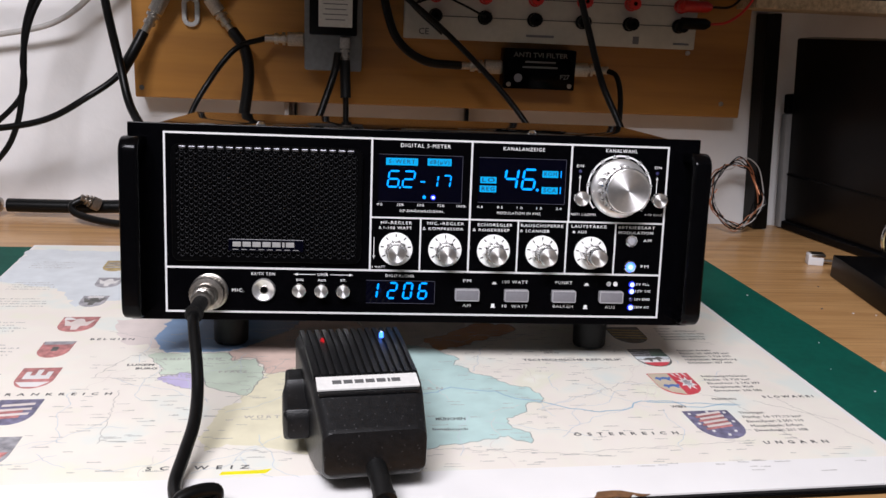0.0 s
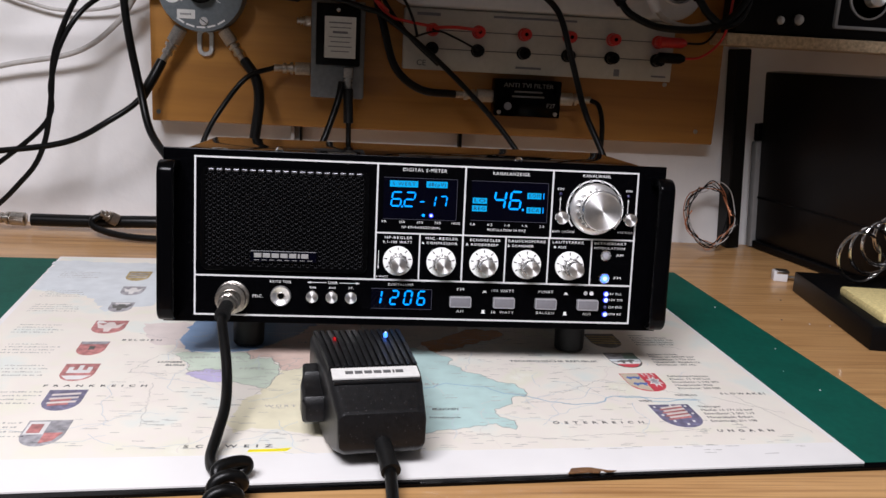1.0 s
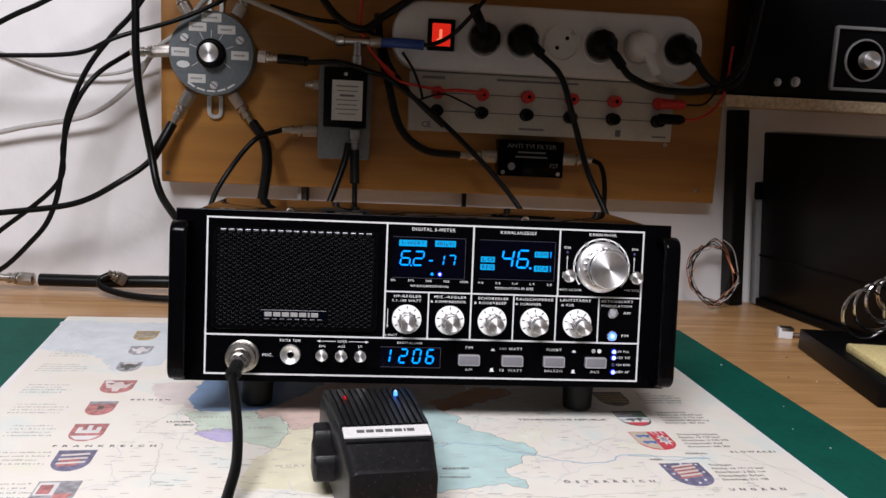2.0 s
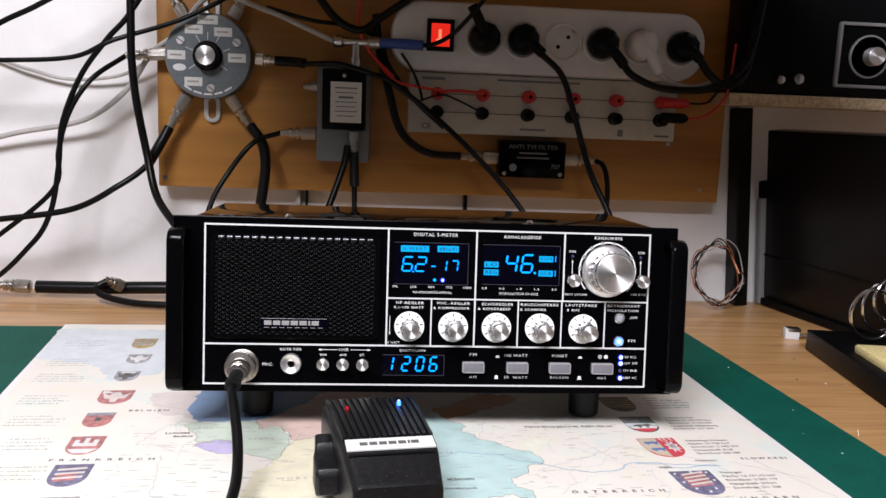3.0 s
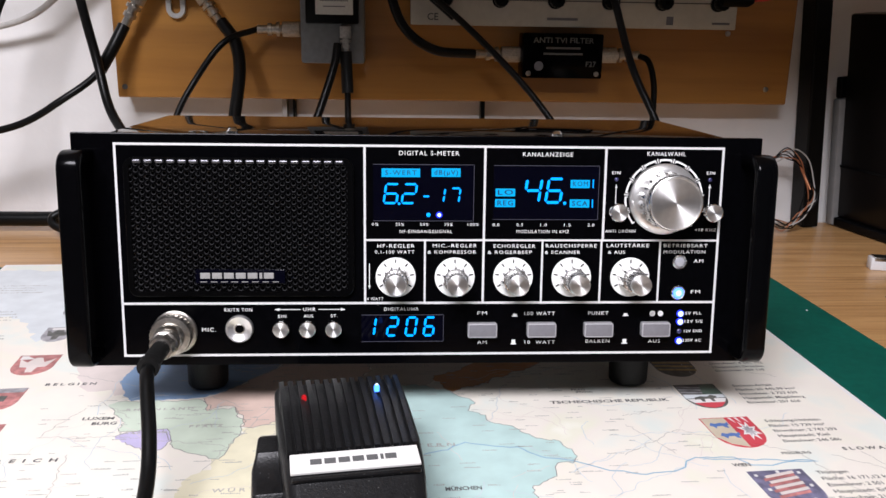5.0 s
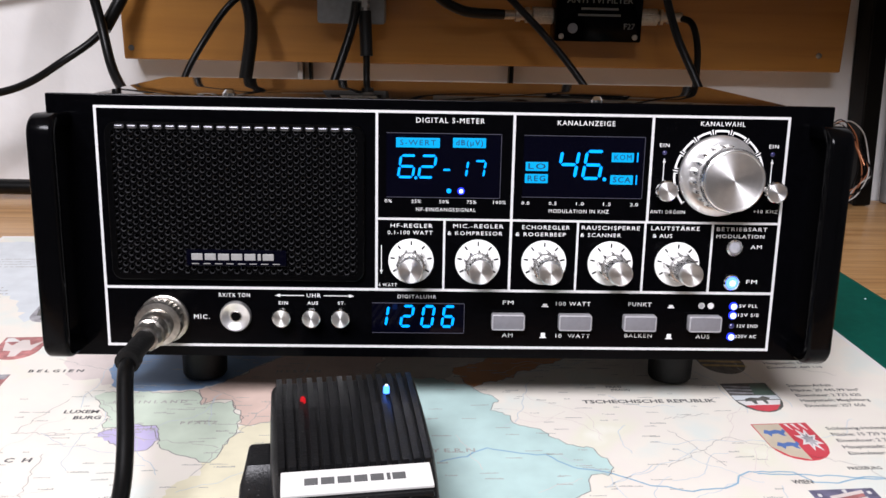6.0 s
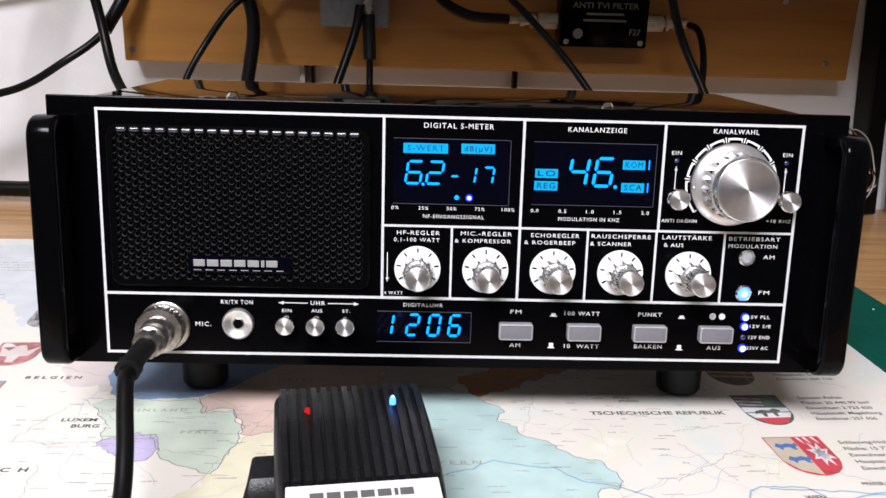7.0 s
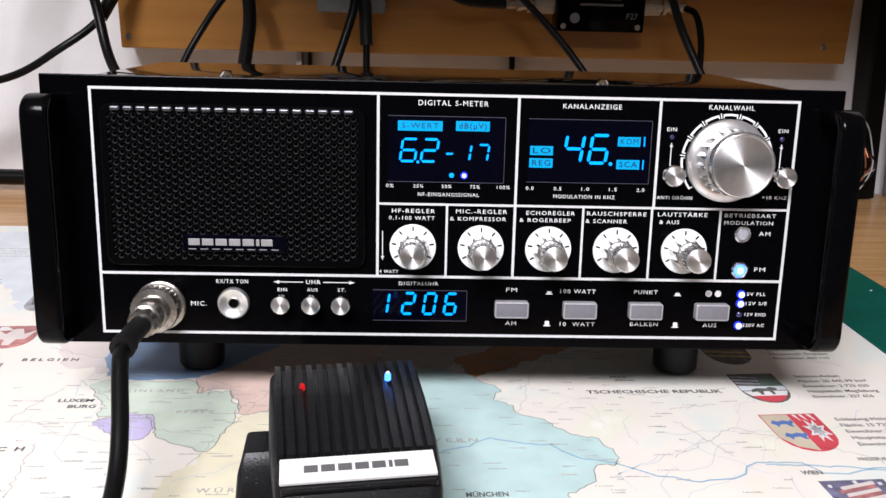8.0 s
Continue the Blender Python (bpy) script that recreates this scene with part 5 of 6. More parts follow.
sw = thing("antenna_switch", pose(-0.2690, FACE, 0.3325), "round grey coaxial antenna switch with black knob on the board", "antenna switch")
part("housing", lathe([(0.0560, -0.002), (0.0565, -0.034), (0.0555, -0.0365), (0.0001, -0.0365)], 72), M_DISCGREY, sw, "round grey housing", True)
part("knob_skirt", lathe([(0.0195, -0.0365), (0.0195, -0.0400), (0.0170, -0.0420), (0.0165, -0.0540), (0.0150, -0.0560)], 60, flute=20, depth=0.0008, rows=(2, 3)), M_BLACKPL, sw, "black fluted knob", True)
part("knob_cap", lathe([(0.0128, -0.0555), (0.0124, -0.0572), (0.0001, -0.0572)], 40), M_SPUN, sw, "silver knob cap", True)
for x, z in ((-0.018, 0.034), (0.020, 0.032), (-0.041, 0.0), (0.038, -0.001), (-0.019, -0.034), (0.0, 0.047)):
    w = 0.015 if z < 0.04 else 0.017
    p = part("label_strip", box(x - w * 0.78, x + w * 0.78, -0.0372, -0.0364, z - 0.0058, z + 0.0058, 0.0003), M_LABEL, sw, "white paper label")
    for i in range(5):
        part("label_bar", box(x - w * 0.5 + i * w * 0.2, x - w * 0.36 + i * w * 0.2, -0.0376, -0.0371, z - 0.0012, z + 0.0012), M_BEZEL, p)
for a in (20, 90, 160, 215, 325, 60, 120):
    part("mark_line", box(0.021, 0.031, -0.0370, -0.0364, -0.0004, 0.0004), M_PRINT, sw, m=pose(0, 0, 0, 0, -a, 0))
for x, z in ((-0.035, 0.019), (0.038, 0.019), (0.004, -0.042)):
    s = disc("screw", 0.0056, -0.036, -0.0390, M_SATIN, sw, x, z, "silver slotted screw", 20)
    part("slot", box(-0.0050, 0.0050, -0.0394, -0.0389, -0.0005, 0.0005), M_HOLLOW, s, m=pose(0, 0, 0, 0, 35, 0))
for k in range(5):
    a = radians(238 + 16 * k)
    part("rim_bar", box(-0.0055, 0.0055, -0.0370, -0.0364, -0.0011, 0.0011), M_PRINT, sw, m=pose(0.050 * math.cos(a), 0, 0.050 * math.sin(a), 0, -(238 + 16 * k + 90), 0))
part("emblem", lathe([(0.0001, -0.0372), (0.0085, -0.0372), (0.0085, -0.0362)], 32), M_PRINT, sw, "white oval emblem", m=pose(-0.037, 0, -0.016) @ Matrix.Diagonal((1, 1, 0.55, 1)))
lug = tray(-0.011, 0.011, -0.088, -0.050, 0.0105, 0.0055, -0.002, -0.006)
part("mounting_lug", lug, M_SATIN, sw, "metal mounting eye", True)
part("mounting_lug", tray(-0.011, 0.011, 0.050, 0.088, 0.0105, 0.0055, -0.002, -0.006), M_SATIN, sw, "metal mounting eye", True)
Y = 0.505
connector("coaxial_plug", (-0.331, Y, 0.334), (-0.386, Y, 0.329), 0.0085)
connector("coaxial_plug", (-0.305, Y, 0.281), (-0.331, Y, 0.234), 0.0092)
connector("coaxial_plug", (-0.250, Y, 0.281), (-0.222, Y, 0.240), 0.0088)
connector("coaxial_plug", (-0.216, Y, 0.333), (-0.190, Y, 0.331), 0.0092)
connector("coaxial_plug", (-0.308, Y, 0.383), (-0.328, Y, 0.416), 0.0088)
connector("coaxial_plug", (-0.246, Y, 0.384), (-0.226, Y, 0.418), 0.0088)

low = thing("antenna_filter_box", AT, "grey cast metal box with black module and paper label", "filter box")
part("body", box(-0.132, -0.060, 0.492, FACE, 0.198, 0.327, 0.003), M_CASTGREY, low, "", True)
part("module", box(-0.125, -0.066, 0.480, 0.4925, 0.242, 0.323, 0.002), M_BLACKPL, low, "black plastic module", True)
lp = part("label_sheet", box(-0.1135, -0.072, 0.4793, 0.4802, 0.252, 0.306, 0.0002), M_LABEL, low, "white paper label with grey lines")
for k, (w, h) in enumerate(((0.03, 0.0018), (0.028, 0.0012), (0.020, 0.0030), (0.030, 0.0012), (0.026, 0.0012), (0.031, 0.0012), (0.024, 0.0012))):
    part("label_bar", box(-0.0928 - w / 2, -0.0928 + w / 2, 0.4789, 0.4794, 0.298 - k * 0.0062 - h / 2, 0.298 - k * 0.0062 + h / 2), M_GREY_KEY, lp)
disc("eyelet", 0.0028, 0.48, 0.4790, M_CHROME, low, -0.0955, 0.3145, "metal eyelet", 16)
connector("coaxial_plug", (-0.133, 0.508, 0.235), (-0.182, 0.505, 0.2345), 0.0088)
connector("coaxial_plug", (-0.133, 0.508, 0.2985), (-0.152, 0.507, 0.2985), 0.0070)
connector("coaxial_plug", (-0.081, 0.488, 0.240), (-0.081, 0.486, 0.208), 0.0066)
part("boot", tube([(-0.081, 0.486, 0.212), (-0.080, 0.484, 0.190), (-0.079, 0.48, 0.166)], 0.0068, 12, 4), M_RUBBER, low, "black rubber boot", True)
tee = thing("coaxial_tee", AT, "silver coaxial tee piece joining three leads", "connector")
part("run", lathe([(0.006, -0.112), (0.0082, -0.110), (0.0082, -0.100), (0.0058, -0.098), (0.0058, -0.066), (0.0082, -0.064), (0.0082, -0.050), (0.006, -0.048)], 40, "x", at=(0, 0.490, 0.3595)), M_NICKEL, tee, "", True)
part("stem", lathe([(0.0058, 0.358), (0.0058, 0.340), (0.0078, 0.339), (0.0078, 0.328), (0.0058, 0.327), (0.0058, 0.318)], 40, "z", at=(-0.081, 0.490, 0)), M_NICKEL, tee, "", True)
part("blue_boot", tube([(-0.048, 0.490, 0.3595), (-0.034, 0.482, 0.3595), (-0.012, 0.472, 0.3585), (0.008, 0.468, 0.3575)], 0.0068, 14, 4), M_BLUEPL, tee, "blue plastic cable boot", True)

# mains socket strip
strip = thing("socket_strip", AT, "white plastic mains socket strip with six outlets and red switch", "socket strip")


def rounded_bar(x0, x1, z0, z1, r, y0, y1):
    b = bmesh.new()
    def ring(g, y):
        out = []
        for cx, cz, a0 in ((x1 - r, z1 - r, 0), (x0 + r, z1 - r, 90), (x0 + r, z0 + r, 180), (x1 - r, z0 + r, 270)):
            for k in range(9):
                a = radians(a0 + 90 * k / 8)
                out.append(b.verts.new((cx + (r - g) * math.cos(a), y, cz + (r - g) * math.sin(a))))
        return out
    loops = [ring(0, y0), ring(0, y1 + 0.006), ring(0.0018, y1 + 0.0018), ring(0.006, y1)]
    for p, q in zip(loops, loops[1:]):
        for k in range(len(p)):
            b.faces.new((p[k], p[(k + 1) % len(p)], q[(k + 1) % len(p)], q[k]))
    b.faces.new(loops[0]), b.faces.new(loops[-1])
    bmesh.ops.recalc_face_normals(b, faces=b.faces[:])
    return b


part("body", rounded_bar(-0.034, 0.402, 0.326, 0.418, 0.04, FACE, 0.481), M_WHITEPL, strip, "", True)
r = part("rocker_switch", box(0.013, 0.050, 0.476, 0.4825, 0.352, 0.394, 0.001), M_BLACKPL, strip, "lit red rocker switch in a black frame")
part("rocker", box(0.019, 0.044, 0.4735, 0.4765, 0.358, 0.388, 0.001), G_RED, r, "glowing red rocker")
part("rocker_mark", box(0.0285, 0.0325, 0.4728, 0.4736, 0.3655, 0.3800, 0.0003, 2, box(0.0255, 0.0300, 0.4728, 0.4736, 0.3640, 0.3675, 0.0003)), G_REDCORE, r, "brighter glowing core")
for i, x in enumerate((0.091, 0.144, 0.200, 0.254, 0.308, 0.366)):
    so = part("outlet", lathe([(0.0265, 0.0), (0.0265, -0.0025), (0.0240, -0.0035), (0.0222, -0.0025), (0.0215, -0.0002), (0.0001, -0.0002)], 48), M_WHITEPL, strip, "round white outlet", True, pose(x, 0.4815, 0.372))
    for dx, dz in ((-0.0067, -0.0067), (0.0067, 0.0067)):
        part("pin_hole", lathe([(0.0028, -0.0009), (0.0028, -0.0002)], 14), M_HOLLOW, so, m=pose(dx, 0, dz))
    part("earth_clip", box(-0.003, 0.003, -0.003, -0.0002, 0.0175, 0.0212), M_NICKEL, so, m=pose(0, 0, 0, 0, 45, 0))
for x, tail, mat, txt in ((0.091, (-0.016, 0.030), M_BLACKPL, "black mains plug in the socket strip"), (0.144, (0.018, -0.014), M_BLACKPL, "black mains plug in the socket strip"), (0.254, (0.020, -0.022), M_BLACKPL, "black mains plug in the socket strip"),
                          (0.308, (0.016, -0.028), M_WHITEPL, "white mains plug in the socket strip"), (0.366, (0.014, -0.012), M_BLACKPL, "black mains plug in the socket strip")):
    pl = thing("mains_plug", pose(x + 0.008, 0.479, 0.372), txt, "plug", "mains plugs")
    part("plug_body", lathe([(0.0205, 0.0), (0.0210, -0.012), (0.0190, -0.020), (0.0120, -0.026), (0.0001, -0.0275)], 40, flute=10, depth=0.0012, rows=(1, 2)), mat, pl, "", True)
    part("plug_neck", tube([(0, -0.018, 0), (tail[0] * 0.6, -0.024, tail[1] * 0.6), (tail[0] * 1.3, -0.022, tail[1] * 1.3)], 0.0072, 12, 4), mat, pl, "", True)

# terminal distributor
dist = thing("terminal_distributor", AT, "cream metal distributor box with red and black terminals", "distributor")
part("body", box(-0.007, 0.374, 0.500, FACE, 0.2425, 0.3245, 0.0015), M_CREAM, dist, "", True)
for x in (0.032, 0.095, 0.159, 0.222, 0.284, 0.350):
    for z, mat, txt in ((0.2965, M_RED, "red screw terminal"), (0.2715, M_BLACKPL, "black screw terminal")):
        t = part("terminal", lathe([(0.0090, 0.0), (0.0090, -0.003), (0.0060, -0.004), (0.0060, -0.007), (0.0082, -0.008), (0.0082, -0.019), (0.0070, -0.0205), (0.0001, -0.0205)], 48, flute=12, depth=0.0007, rows=(4, 5)), mat, dist, txt, True, pose(x, 0.500, z))
        part("bore", lathe([(0.0026, -0.0208), (0.0026, -0.0203)], 12), M_HOLLOW, t)
for z in (0.2965, 0.2715):
    part("bus_line", box(0.032, 0.350, 0.4994, 0.5002, z - 0.0006, z + 0.0006), M_DARKPRINT, dist)
part("title_bar", box(0.115, 0.232, 0.4994, 0.5002, 0.3165, 0.3195), M_GREY_KEY, dist, "unreadable grey title")
part("title_bar", box(0.150, 0.186, 0.4994, 0.5002, 0.2500, 0.2530), M_GREY_KEY, dist, "unreadable grey type mark")
part("title_bar", box(0.010, 0.042, 0.4994, 0.5002, 0.3150, 0.3190), M_GREY_KEY, dist, "unreadable grey maker mark")
part("title_bar", box(0.345, 0.366, 0.4994, 0.5002, 0.2480, 0.2505), M_GREY_KEY, dist, "unreadable grey mark")
writing("mark", "CE", 0.011, M_DARKPRINT, dist, pose(0.018, 0.4996, 0.2515, 90), 0.0001, 0.0001)
part("bin_mark", box(0.2905, 0.2985, 0.4994, 0.5002, 0.2470, 0.2565), M_GREY_KEY, dist)
disc("screw", 0.004, 0.5, 0.498, M_NICKEL, dist, 0.001, 0.31, "", 16)
for z, mat in ((0.2965, M_RED), (0.2755, M_BLACKPL)):
    bp = tagged(part("banana_plug", lathe([(0.0045, 0.345), (0.0075, 0.347), (0.0072, 0.378), (0.004, 0.384)], 20, "x", at=(0, 0.482, z)), mat, smooth=True, m=AT), "red banana plug in the distributor" if mat == M_RED else "black banana plug in the distributor", "plug", "banana plugs")

# interference filter
fl = thing("interference_filter", AT, "black metal interference filter between two coaxial plugs", "filter")
part("body", box(0.123, 0.217, 0.494, FACE, 0.1845, 0.2355, 0.002), M_PANEL, fl, "", True)
writing("lettering", "ANTI TVI FILTER", 0.0085, M_DIMPRINT, fl, pose(0.170, 0.4936, 0.2275, 90), 0.0001, 0.0001, stretch=1.15)
for z, w in ((0.219, 0.040), (0.2125, 0.046)):
    part("text_bar", box(0.170 - w / 2, 0.170 + w / 2, 0.4935, 0.4942, z - 0.0012, z + 0.0012), M_DIMPRINT, fl)
writing("lettering", "F27", 0.0085, M_DIMPRINT, fl, pose(0.203, 0.4936, 0.2010, 90), 0.0001, 0.0001)
disc("seal", 0.0055, 0.4945, 0.4935, M_GREY_KEY, fl, 0.142, 0.1985, "grey round seal", 24)
for x in (0.130, 0.210):
    disc("screw", 0.003, 0.4945, 0.4925, M_NICKEL, fl, x, 0.190, "", 14)
connector("coaxial_plug", (0.123, 0.512, 0.2105), (0.068, 0.510, 0.2105), 0.0092)
connector("coaxial_plug", (0.217, 0.512, 0.2110), (0.264, 0.510, 0.2115), 0.0092)

# cables on the wall
C = 0.46
cable([(-0.80, C, 0.318), (-0.62, C, 0.312), (-0.53, C, 0.314), (-0.44, C, 0.322), (-0.39, C, 0.345), (-0.313, C + 0.02, 0.375), (-0.25, C + 0.03, 0.41), (-0.2, 0.5, 0.45)], 0.0036)
cable([(-0.80, C, 0.00), (-0.62, C, 0.030), (-0.543, C, 0.087), (-0.469, C, 0.152), (-0.461, C, 0.203), (-0.446, C, 0.253), (-0.420, C + 0.01, 0.296), (-0.386, 0.505, 0.329)], 0.0038)
cable([(-0.80, C, 0.07), (-0.62, C, 0.100), (-0.542, C, 0.110), (-0.448, C, 0.126), (-0.390, C, 0.157), (-0.353, C + 0.02, 0.188), (-0.331, 0.505, 0.234)], 0.0046)
cable([(-0.353, 0.48, 0.188), (-0.342, 0.495, 0.212), (-0.331, 0.505, 0.236)], 0.0078, "thick black boot on a coaxial plug")
cable([(-0.367, C, 0.60), (-0.367, C, 0.388), (-0.367, C, 0.326), (-0.362, C, 0.270), (-0.349, C, 0.198), (-0.333, C - 0.02, 0.148), (-0.300, C - 0.06, 0.115), (-0.27, 0.38, 0.08), (-0.2, 0.36, 0.03), (-0.1, 0.36, 0.004)], 0.0058, "thick black coaxial cable running down the wall")
cable([(-0.80, 0.545, 0.20), (-0.62, 0.545, 0.205), (-0.535, 0.54, 0.222), (-0.450, 0.535, 0.242), (-0.393, 0.525, 0.283), (-0.356, 0.515, 0.333), (-0.320, 0.51, 0.362), (-0.27, 0.485, 0.41), (-0.2, 0.49, 0.395), (-0.15, 0.495, 0.376), (-0.112, 0.490, 0.3600)], 0.0042, "pale grey cable on the wall", M_GREYCABLE)
cable([(-0.80, 0.56, 0.34), (-0.62, 0.56, 0.33), (-0.53, 0.555, 0.307), (-0.476, 0.555, 0.296), (-0.406, 0.55, 0.304), (-0.36, 0.54, 0.33)], 0.0028, "pale grey cable on the wall", M_GREYCABLE)
cable([(-0.70, C, -0.002 + 0.003), (-0.57, C, 0.02), (-0.501, C, 0.077), (-0.474, C, 0.122), (-0.462, C, 0.181), (-0.455, C, 0.239), (-0.430, C, 0.30), (-0.397, C, 0.346), (-0.369, C, 0.378), (-0.33, C, 0.44)], 0.0040)
cable([(-0.222, 0.505, 0.242), (-0.205, 0.49, 0.22), (-0.198, 0.47, 0.19), (-0.200, 0.44, 0.145), (-0.203, 0.40, 0.09), (-0.2, 0.36, 0.03)], 0.0080, "thick black sleeved cable from the antenna switch")
cable([(-0.182, 0.505, 0.2345), (-0.216, 0.48, 0.220), (-0.250, 0.47, 0.175), (-0.268, 0.45, 0.135), (-0.275, 0.42, 0.08), (-0.27, 0.38, 0.01)], 0.0040)
cable([(-0.079, 0.480, 0.168), (-0.078, 0.46, 0.131), (-0.078, 0.44, 0.07), (-0.07, 0.42, 0.01)], 0.0042)
cable([(-0.090, 0.485, 0.22), (-0.094, 0.475, 0.195), (-0.109, 0.46, 0.149), (-0.13, 0.44, 0.09), (-0.14, 0.42, 0.01)], 0.0052)
cable([(-0.190, 0.505, 0.331), (-0.150, 0.495, 0.328), (-0.105, 0.478, 0.329), (-0.06, 0.475, 0.318), (-0.034, 0.475, 0.309), (0.033, 0.465, 0.260), (0.103, 0.455, 0.196), (0.148, 0.44, 0.144), (0.19, 0.41, 0.08), (0.2, 0.4, 0.01)], 0.0042)
cable([(-0.190, 0.505, 0.331), (-0.166, 0.504, 0.3305), (-0.150, 0.496, 0.329)], 0.0078, "black boot on a coaxial plug")
cable([(-0.055, 0.515, 0.40), (-0.048, 0.512, 0.345), (-0.036, 0.485, 0.300), (-0.018, 0.475, 0.244), (0.018, 0.485, 0.216), (0.068, 0.510, 0.2105)], 0.0062, "thick black coaxial cable to the filter")
cable([(0.166, 0.457, 0.353), (0.195, 0.45, 0.324), (0.217, 0.45, 0.266), (0.241, 0.45, 0.199), (0.268, 0.43, 0.139), (0.29, 0.40, 0.07), (0.3, 0.38, 0.006)], 0.0048, "black mains cable hanging from the socket strip")
cable([(0.262, 0.510, 0.2115), (0.272, 0.495, 0.205), (0.274, 0.475, 0.180), (0.268, 0.45, 0.145), (0.26, 0.42, 0.08), (0.26, 0.4, 0.005)], 0.0040)
cable([(0.278, 0.457, 0.345), (0.295, 0.452, 0.328), (0.340, 0.45, 0.314), (0.409, 0.45, 0.320), (0.45, 0.45, 0.36), (0.47, 0.46, 0.45)], 0.0058, "black mains cable running aside")
cable([(0.326, 0.457, 0.34), (0.345, 0.46, 0.325), (0.38, 0.46, 0.318), (0.42, 0.47, 0.33)], 0.0042, "pale grey mains cable", M_GREYCABLE)
cable([(0.384, 0.482, 0.2755), (0.405, 0.478, 0.279), (0.425, 0.475, 0.295), (0.435, 0.47, 0.32), (0.44, 0.47, 0.38)], 0.0020, "thin red lead from the distributor", M_RED)
cable([(0.384, 0.482, 0.2965), (0.41, 0.476, 0.300), (0.43, 0.472, 0.33)], 0.0018, "thin black lead from the distributor")
cable([(0.032, 0.480, 0.2985), (0.06, 0.476, 0.3005), (0.095, 0.480, 0.2985)], 0.0026, "thin red lead between terminals", M_RED)
cable([(-0.06, 0.49, 0.345), (-0.03, 0.478, 0.312), (0.0, 0.474, 0.304), (0.032, 0.479, 0.300)], 0.0024, "thin red lead to the distributor", M_RED)
cable([(-0.075, 0.488, 0.43), (-0.078, 0.487, 0.38), (-0.060, 0.488, 0.345), (-0.03, 0.477, 0.316)], 0.0024, "thin red lead to the distributor", M_RED)
cable([(0.095, 0.480, 0.2715), (0.06, 0.472, 0.287), (0.035, 0.472, 0.294), (0.0, 0.474, 0.283)], 0.0016, "thin black lead between terminals")
cable([(0.006, 0.4685, 0.3575), (0.022, 0.466, 0.3600), (0.044, 0.463, 0.3720), (0.066, 0.452, 0.395), (0.085, 0.448, 0.42), (0.11, 0.46, 0.46)], 0.0034)
cable([(-0.15, 0.49, 0.44), (-0.11, 0.485, 0.39), (-0.075, 0.483, 0.375), (-0.045, 0.483, 0.395), (0.02, 0.47, 0.44)], 0.0060, "thick black cable above the tee piece")
cable([(-0.20, 0.50, 0.40), (-0.14, 0.49, 0.385), (-0.09, 0.505, 0.382), (-0.05, 0.51, 0.365), (-0.035, 0.50, 0.33), (0.0, 0.478, 0.285), (0.04, 0.47, 0.25)], 0.0034)
cable([(-0.02, 0.478, 0.347), (-0.005, 0.474, 0.325), (0.006, 0.474, 0.300), (0.010, 0.476, 0.285)], 0.0022, "thin black lead beside the distributor")

cable([(-0.80, C, 0.22), (-0.62, C, 0.305), (-0.527, C, 0.360), (-0.484, C, 0.382), (-0.43, C, 0.415), (-0.36, C, 0.47)], 0.0040)
cable([(0.384, 0.456, 0.356), (0.400, 0.452, 0.335), (0.425, 0.452, 0.322), (0.452, 0.456, 0.345), (0.462, 0.46, 0.42)], 0.0062, "black mains cable bending up beside the shelf")

# cable ends on the desk beside the radio
cj = thing("coaxial_joint", pose(-0.450, 0.500, 0.0125), "black coaxial cable with silver plugs lying on the desk", "cable joint")
connector("plug", (-0.060, 0, 0), (-0.105, 0, 0.002), 0.0095, cj)
part("sleeve", tube([(-0.052, 0, 0), (0.03, 0, 0.0), (0.12, 0.0, 0.002), (0.24, 0.01, 0.0)], 0.0088, 14), M_CABLE, cj, "thick black sleeve", True)
connector("plug", (0.065, -0.008, 0.004), (0.045, -0.018, 0.016), 0.0085, cj)
part("lead", tube([(0.048, -0.016, 0.014), (0.035, -0.022, 0.006), (0.045, -0.032, -0.003), (0.09, -0.05, -0.0085), (0.16, -0.06, -0.0085), (0.24, -0.06, -0.0085)], 0.0046), M_CABLE, cj, "black lead", True)
part("tail", tube([(-0.10, 0, 0.002), (-0.16, 0.0, 0.0), (-0.3, 0.01, -0.006)], 0.005), M_CABLE, cj, "", True)

# ---- shelf and right-hand corner ----
sr = thing("shelf_radio", pose(0.006, 0, -0.002), "black radio set with a framed round dial on the shelf", "radio")
part("case", box(0.452, 0.98, 0.478, 0.529, 0.3165, 0.46, 0.004), M_BLACKPL, sr, "", True)
part("dial_frame", tray(0.592, 0.71, 0.330, 0.420, 0.004, 0.004, 0.478, 0.472), M_BEZEL, sr, "grey square frame", True)
part("dial_ring", lathe([(0.030, 0.0), (0.030, -0.002), (0.0275, -0.003), (0.0275, 0.0)], 48), M_BEZEL, sr, "grey ring", True, pose(0.641, 0.4775, 0.374))
part("dial_knob", lathe([(0.013, 0.0), (0.0125, -0.014), (0.0115, -0.015), (0.0001, -0.015)], 32), M_SPUN, sr, "silver dial knob", True, pose(0.645, 0.4775, 0.374))
for x, z, rr in ((0.512, 0.3365, 0.0062), (0.538, 0.3385, 0.0078)):
    part("stud", lathe([(rr * 0.6, 0.0), (rr, -0.004), (rr * 0.9, -0.009), (0.0001, -0.0105)], 24), M_NICKEL, sr, "round silver stud", True, pose(x, 0.478, z))

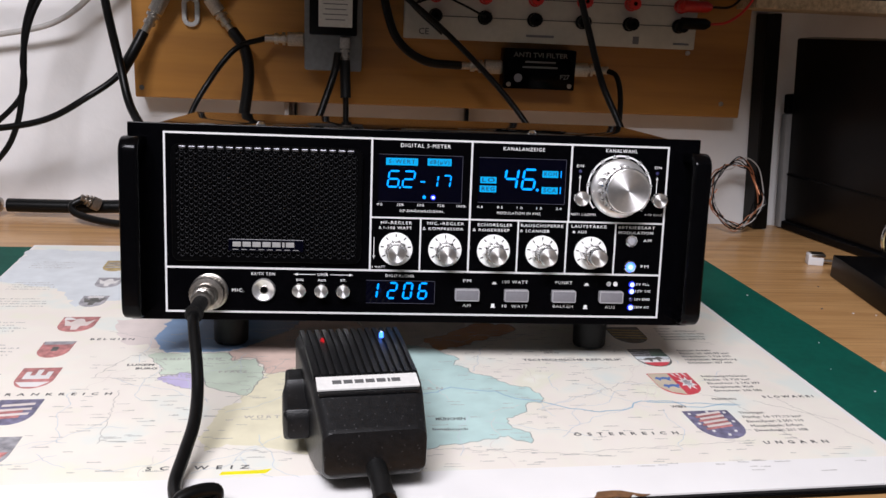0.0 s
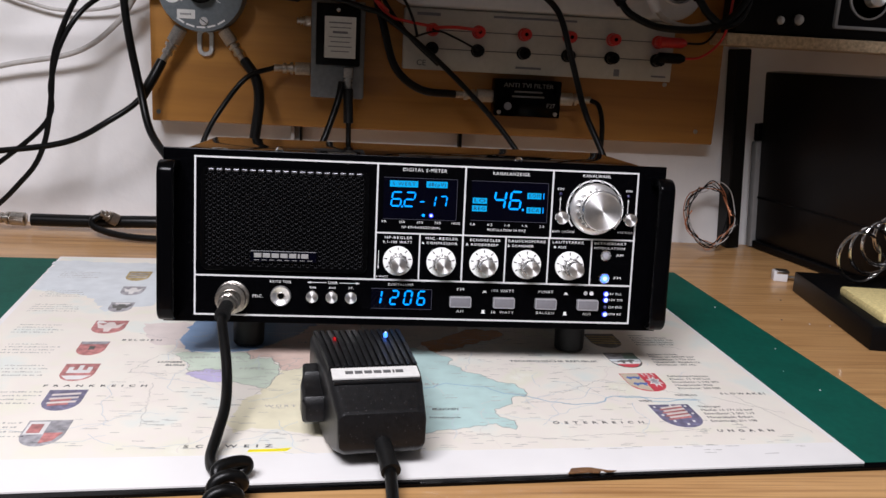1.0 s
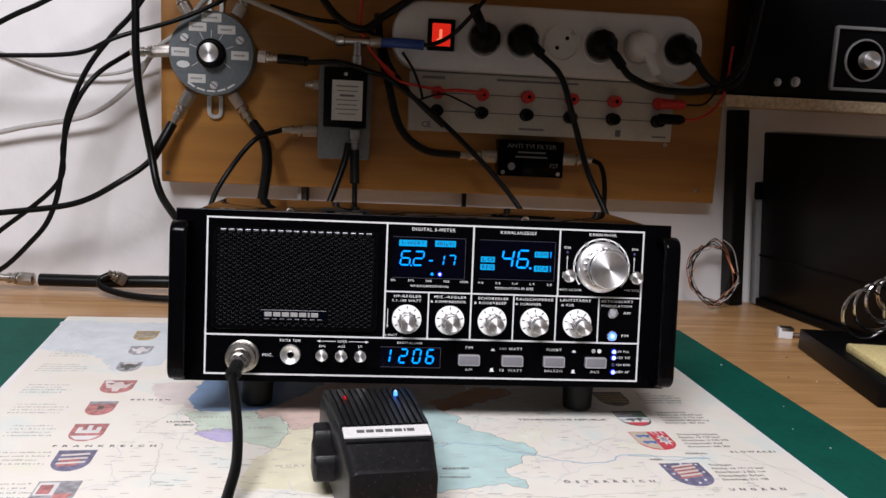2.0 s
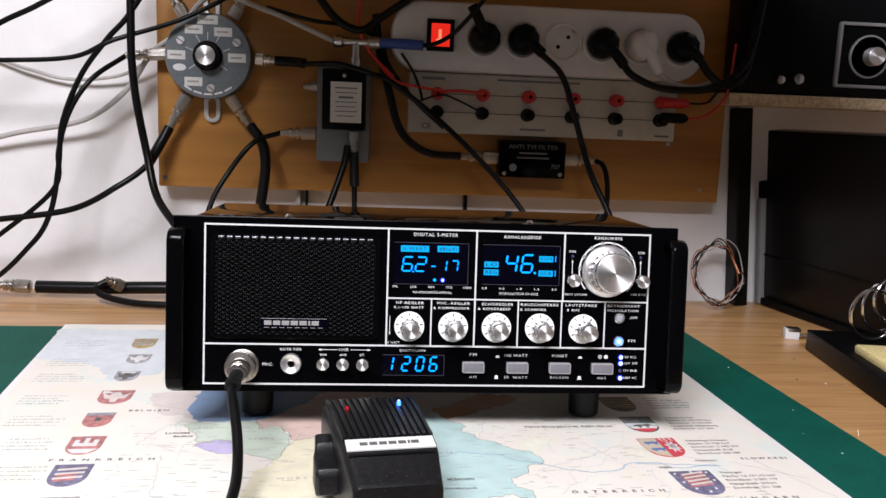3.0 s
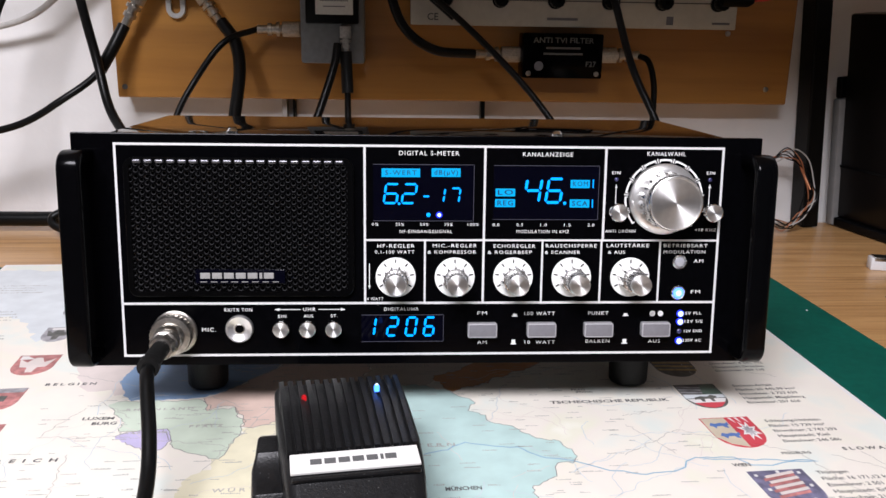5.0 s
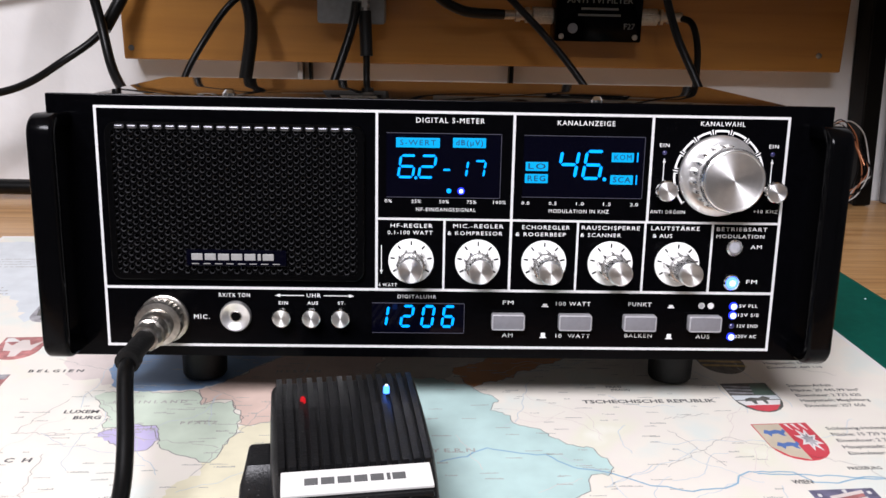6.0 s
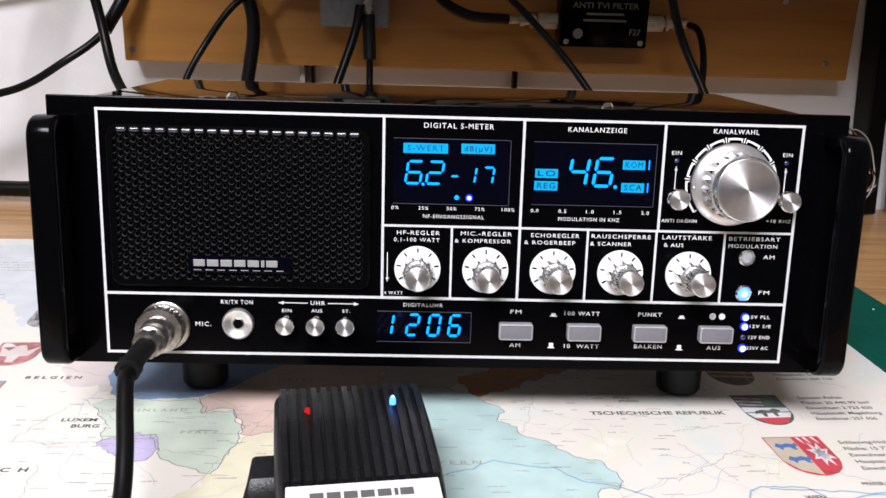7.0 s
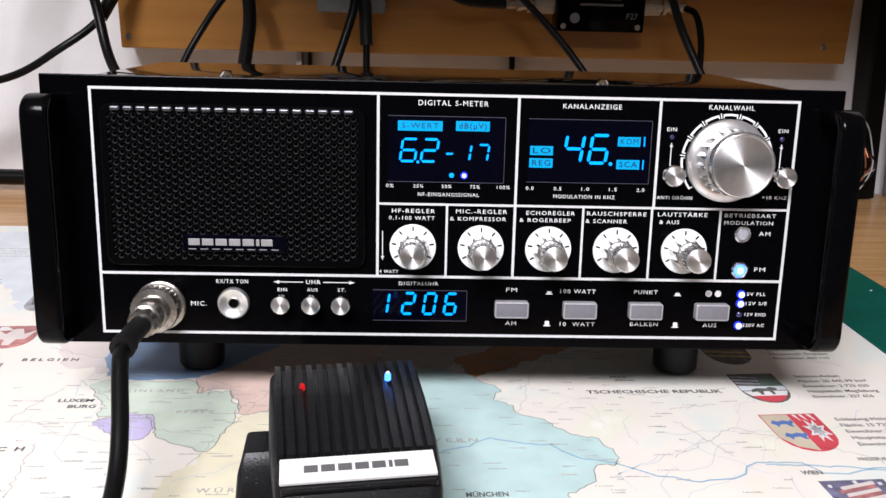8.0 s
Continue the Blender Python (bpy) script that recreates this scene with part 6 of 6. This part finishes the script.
mon = thing("flat_screen", pose(0.556, 0.552, -0.003, 5, 0, -79), "dark switched-off flat screen with grey edge standing on the desk", "screen")
part("panel", box(0.012, 0.42, 0.003, 0.035, 0.012, 0.268, 0.003), M_SCREEN, mon, "dark screen", True)
part("edge_strip", box(-0.001, 0.0118, -0.004, 0.020, 0.0005, 0.165, 0.003), M_BEZEL, mon, "grey plastic edge", True)
part("lower_bezel", box(0.012, 0.42, -0.002, 0.036, 0.0005, 0.0118, 0.002), M_BLACKPL, mon)
part("crease", box(0.013, 0.42, 0.0018, 0.0032, 0.078, 0.081), M_BLACKPL, mon)
part("upper_edge", box(0.003, 0.0118, -0.004, 0.03, 0.1655, 0.192, 0.002), M_BLACKPL, mon)

pot = thing("small_potentiometer", pose(0.505, 0.347, -0.004, 0, 0, -12), "small white and metal potentiometer lying on the desk", "potentiometer")
part("body", box(-0.009, 0.009, -0.007, 0.007, 0.0, 0.0135, 0.001), M_WHITEPL, pot, "white plastic body", True)
part("cover", box(-0.006, 0.0100, -0.0078, 0.0078, 0.0105, 0.0145, 0.0006), M_NICKEL, pot, "metal cover", True)
part("shaft", lathe([(0.0022, 0.009), (0.0022, 0.022), (0.0016, 0.0225)], 16, "x", at=(0, 0, 0.005)), M_NICKEL, pot, "metal shaft", True)

st = thing("soldering_stand", pose(0.466, 0.078, -0.004, 0, 0, -8), "black soldering iron stand with wire spring and yellow sponge", "soldering stand")
part("base", box(0.0, 0.17, 0.0, 0.220, 0.0, 0.026, 0.002), M_BLACKPL, st, "black metal base", True)
part("sponge", box(0.014, 0.095, 0.012, 0.120, 0.0255, 0.036, 0.003), M_SPONGE, st, "yellow cleaning sponge", True)
coil = []
for k in range(0, 6 * 12 + 1):
    a = 2 * math.pi * k / 12
    s = k / 72
    rad = 0.033 - 0.011 * s
    coil.append((0.048 + rad * math.cos(a) * 0.95 + 0.075 * s, 0.165 + rad * math.cos(a) * 0.25 + 0.02 * s, 0.056 + rad * math.sin(a) + 0.05 * s))
part("spring", tube(coil, 0.0021, 8, 3), M_CHROME, st, "chrome wire spring holder", True)
part("post", box(0.150, 0.156, 0.19, 0.21, 0.0255, 0.13, 0.001), M_CHROME, st, "metal post")

wc = thing("wire_coil", pose(0.468, 0.49, 0.0), "loose loop of thin coloured hookup wires leaning on the wall", "wires")
for k, mat in enumerate((M_COPPER, M_BLACKPL, M_BLACKPL, M_COPPER, M_BLACKPL, M_GREYCABLE)):
    rw = random.Random(300 + k)
    pts = []
    for j in range(0, 15):
        a = 2 * math.pi * j / 12 + k
        pts.append((0.001 * k + (0.035 + rw.uniform(-0.008, 0.006)) * math.cos(a), 0.02 + 0.012 * math.sin(a) + rw.uniform(-0.004, 0.004), 0.051 + (0.044 + rw.uniform(-0.010, 0.008)) * math.sin(a)))
    part("wire", tube(pts, 0.0008, 6, 5), mat, wc, "", True)

for x, y, rr, m in ((0.459, 0.251, 0.0012, M_DARKPRINT), (0.421, 0.173, 0.0013, M_DARKPRINT), (0.447, 0.160, 0.0011, M_WHITEPL), (0.468, 0.155, 0.0010, M_WHITEPL)):
    tagged(part("crumb", lathe([(rr * 0.5, 0.0), (rr, rr * 0.5), (0.0001, rr)], 8, "z"), m, m=pose(x, y, -0.004)), "tiny crumb of solder debris on the desk", "crumb", "crumbs")
for x, y, rr in ((0.357, 0.206, 0.0011), (0.351, -0.034, 0.0010), (0.362, 0.070, 0.0007), (0.340, 0.010, 0.0006)):
    tagged(part("crumb", lathe([(rr * 0.5, 0.0), (rr, rr * 0.5), (0.0001, rr)], 8, "z"), M_WHITEPL, m=pose(x, y, -0.0012)), "tiny pale crumb lying on the green mat", "crumb", "crumbs")
for x, z in ((-0.335, 0.166), (0.44, 0.172), (0.385, 0.238)):
    tagged(part("board_screw", lathe([(0.0032, 0.0), (0.0032, -0.0012), (0.002, -0.0016), (0.0001, -0.0012)], 14), M_DARKPRINT if x < 0 else M_NICKEL, smooth=True, m=pose(x, FACE, z)), "small screw head in the wooden board", "screw", "board screws")
for x, mat, w in ((0.090, M_BLACKPL, 0.005), (-0.155, M_GREYCABLE, 0.006), (-0.142, M_BLACKPL, 0.003)):
    tagged(part("wall_clip", box(x, x + w, 0.552, 0.57, 0.06, 0.152, 0.001), mat), "short cable piece on the wall under the board", "cable")
# unseen slab, added overhead to keep direct lamp light off the board
tagged(part("unseen_shade_slab", box(-0.33, 0.45, -0.150, 0.568, 0.56, 0.58, 0.001), M_CHIP), "unseen chipboard slab above the board, added to shade the wall", "shelf")
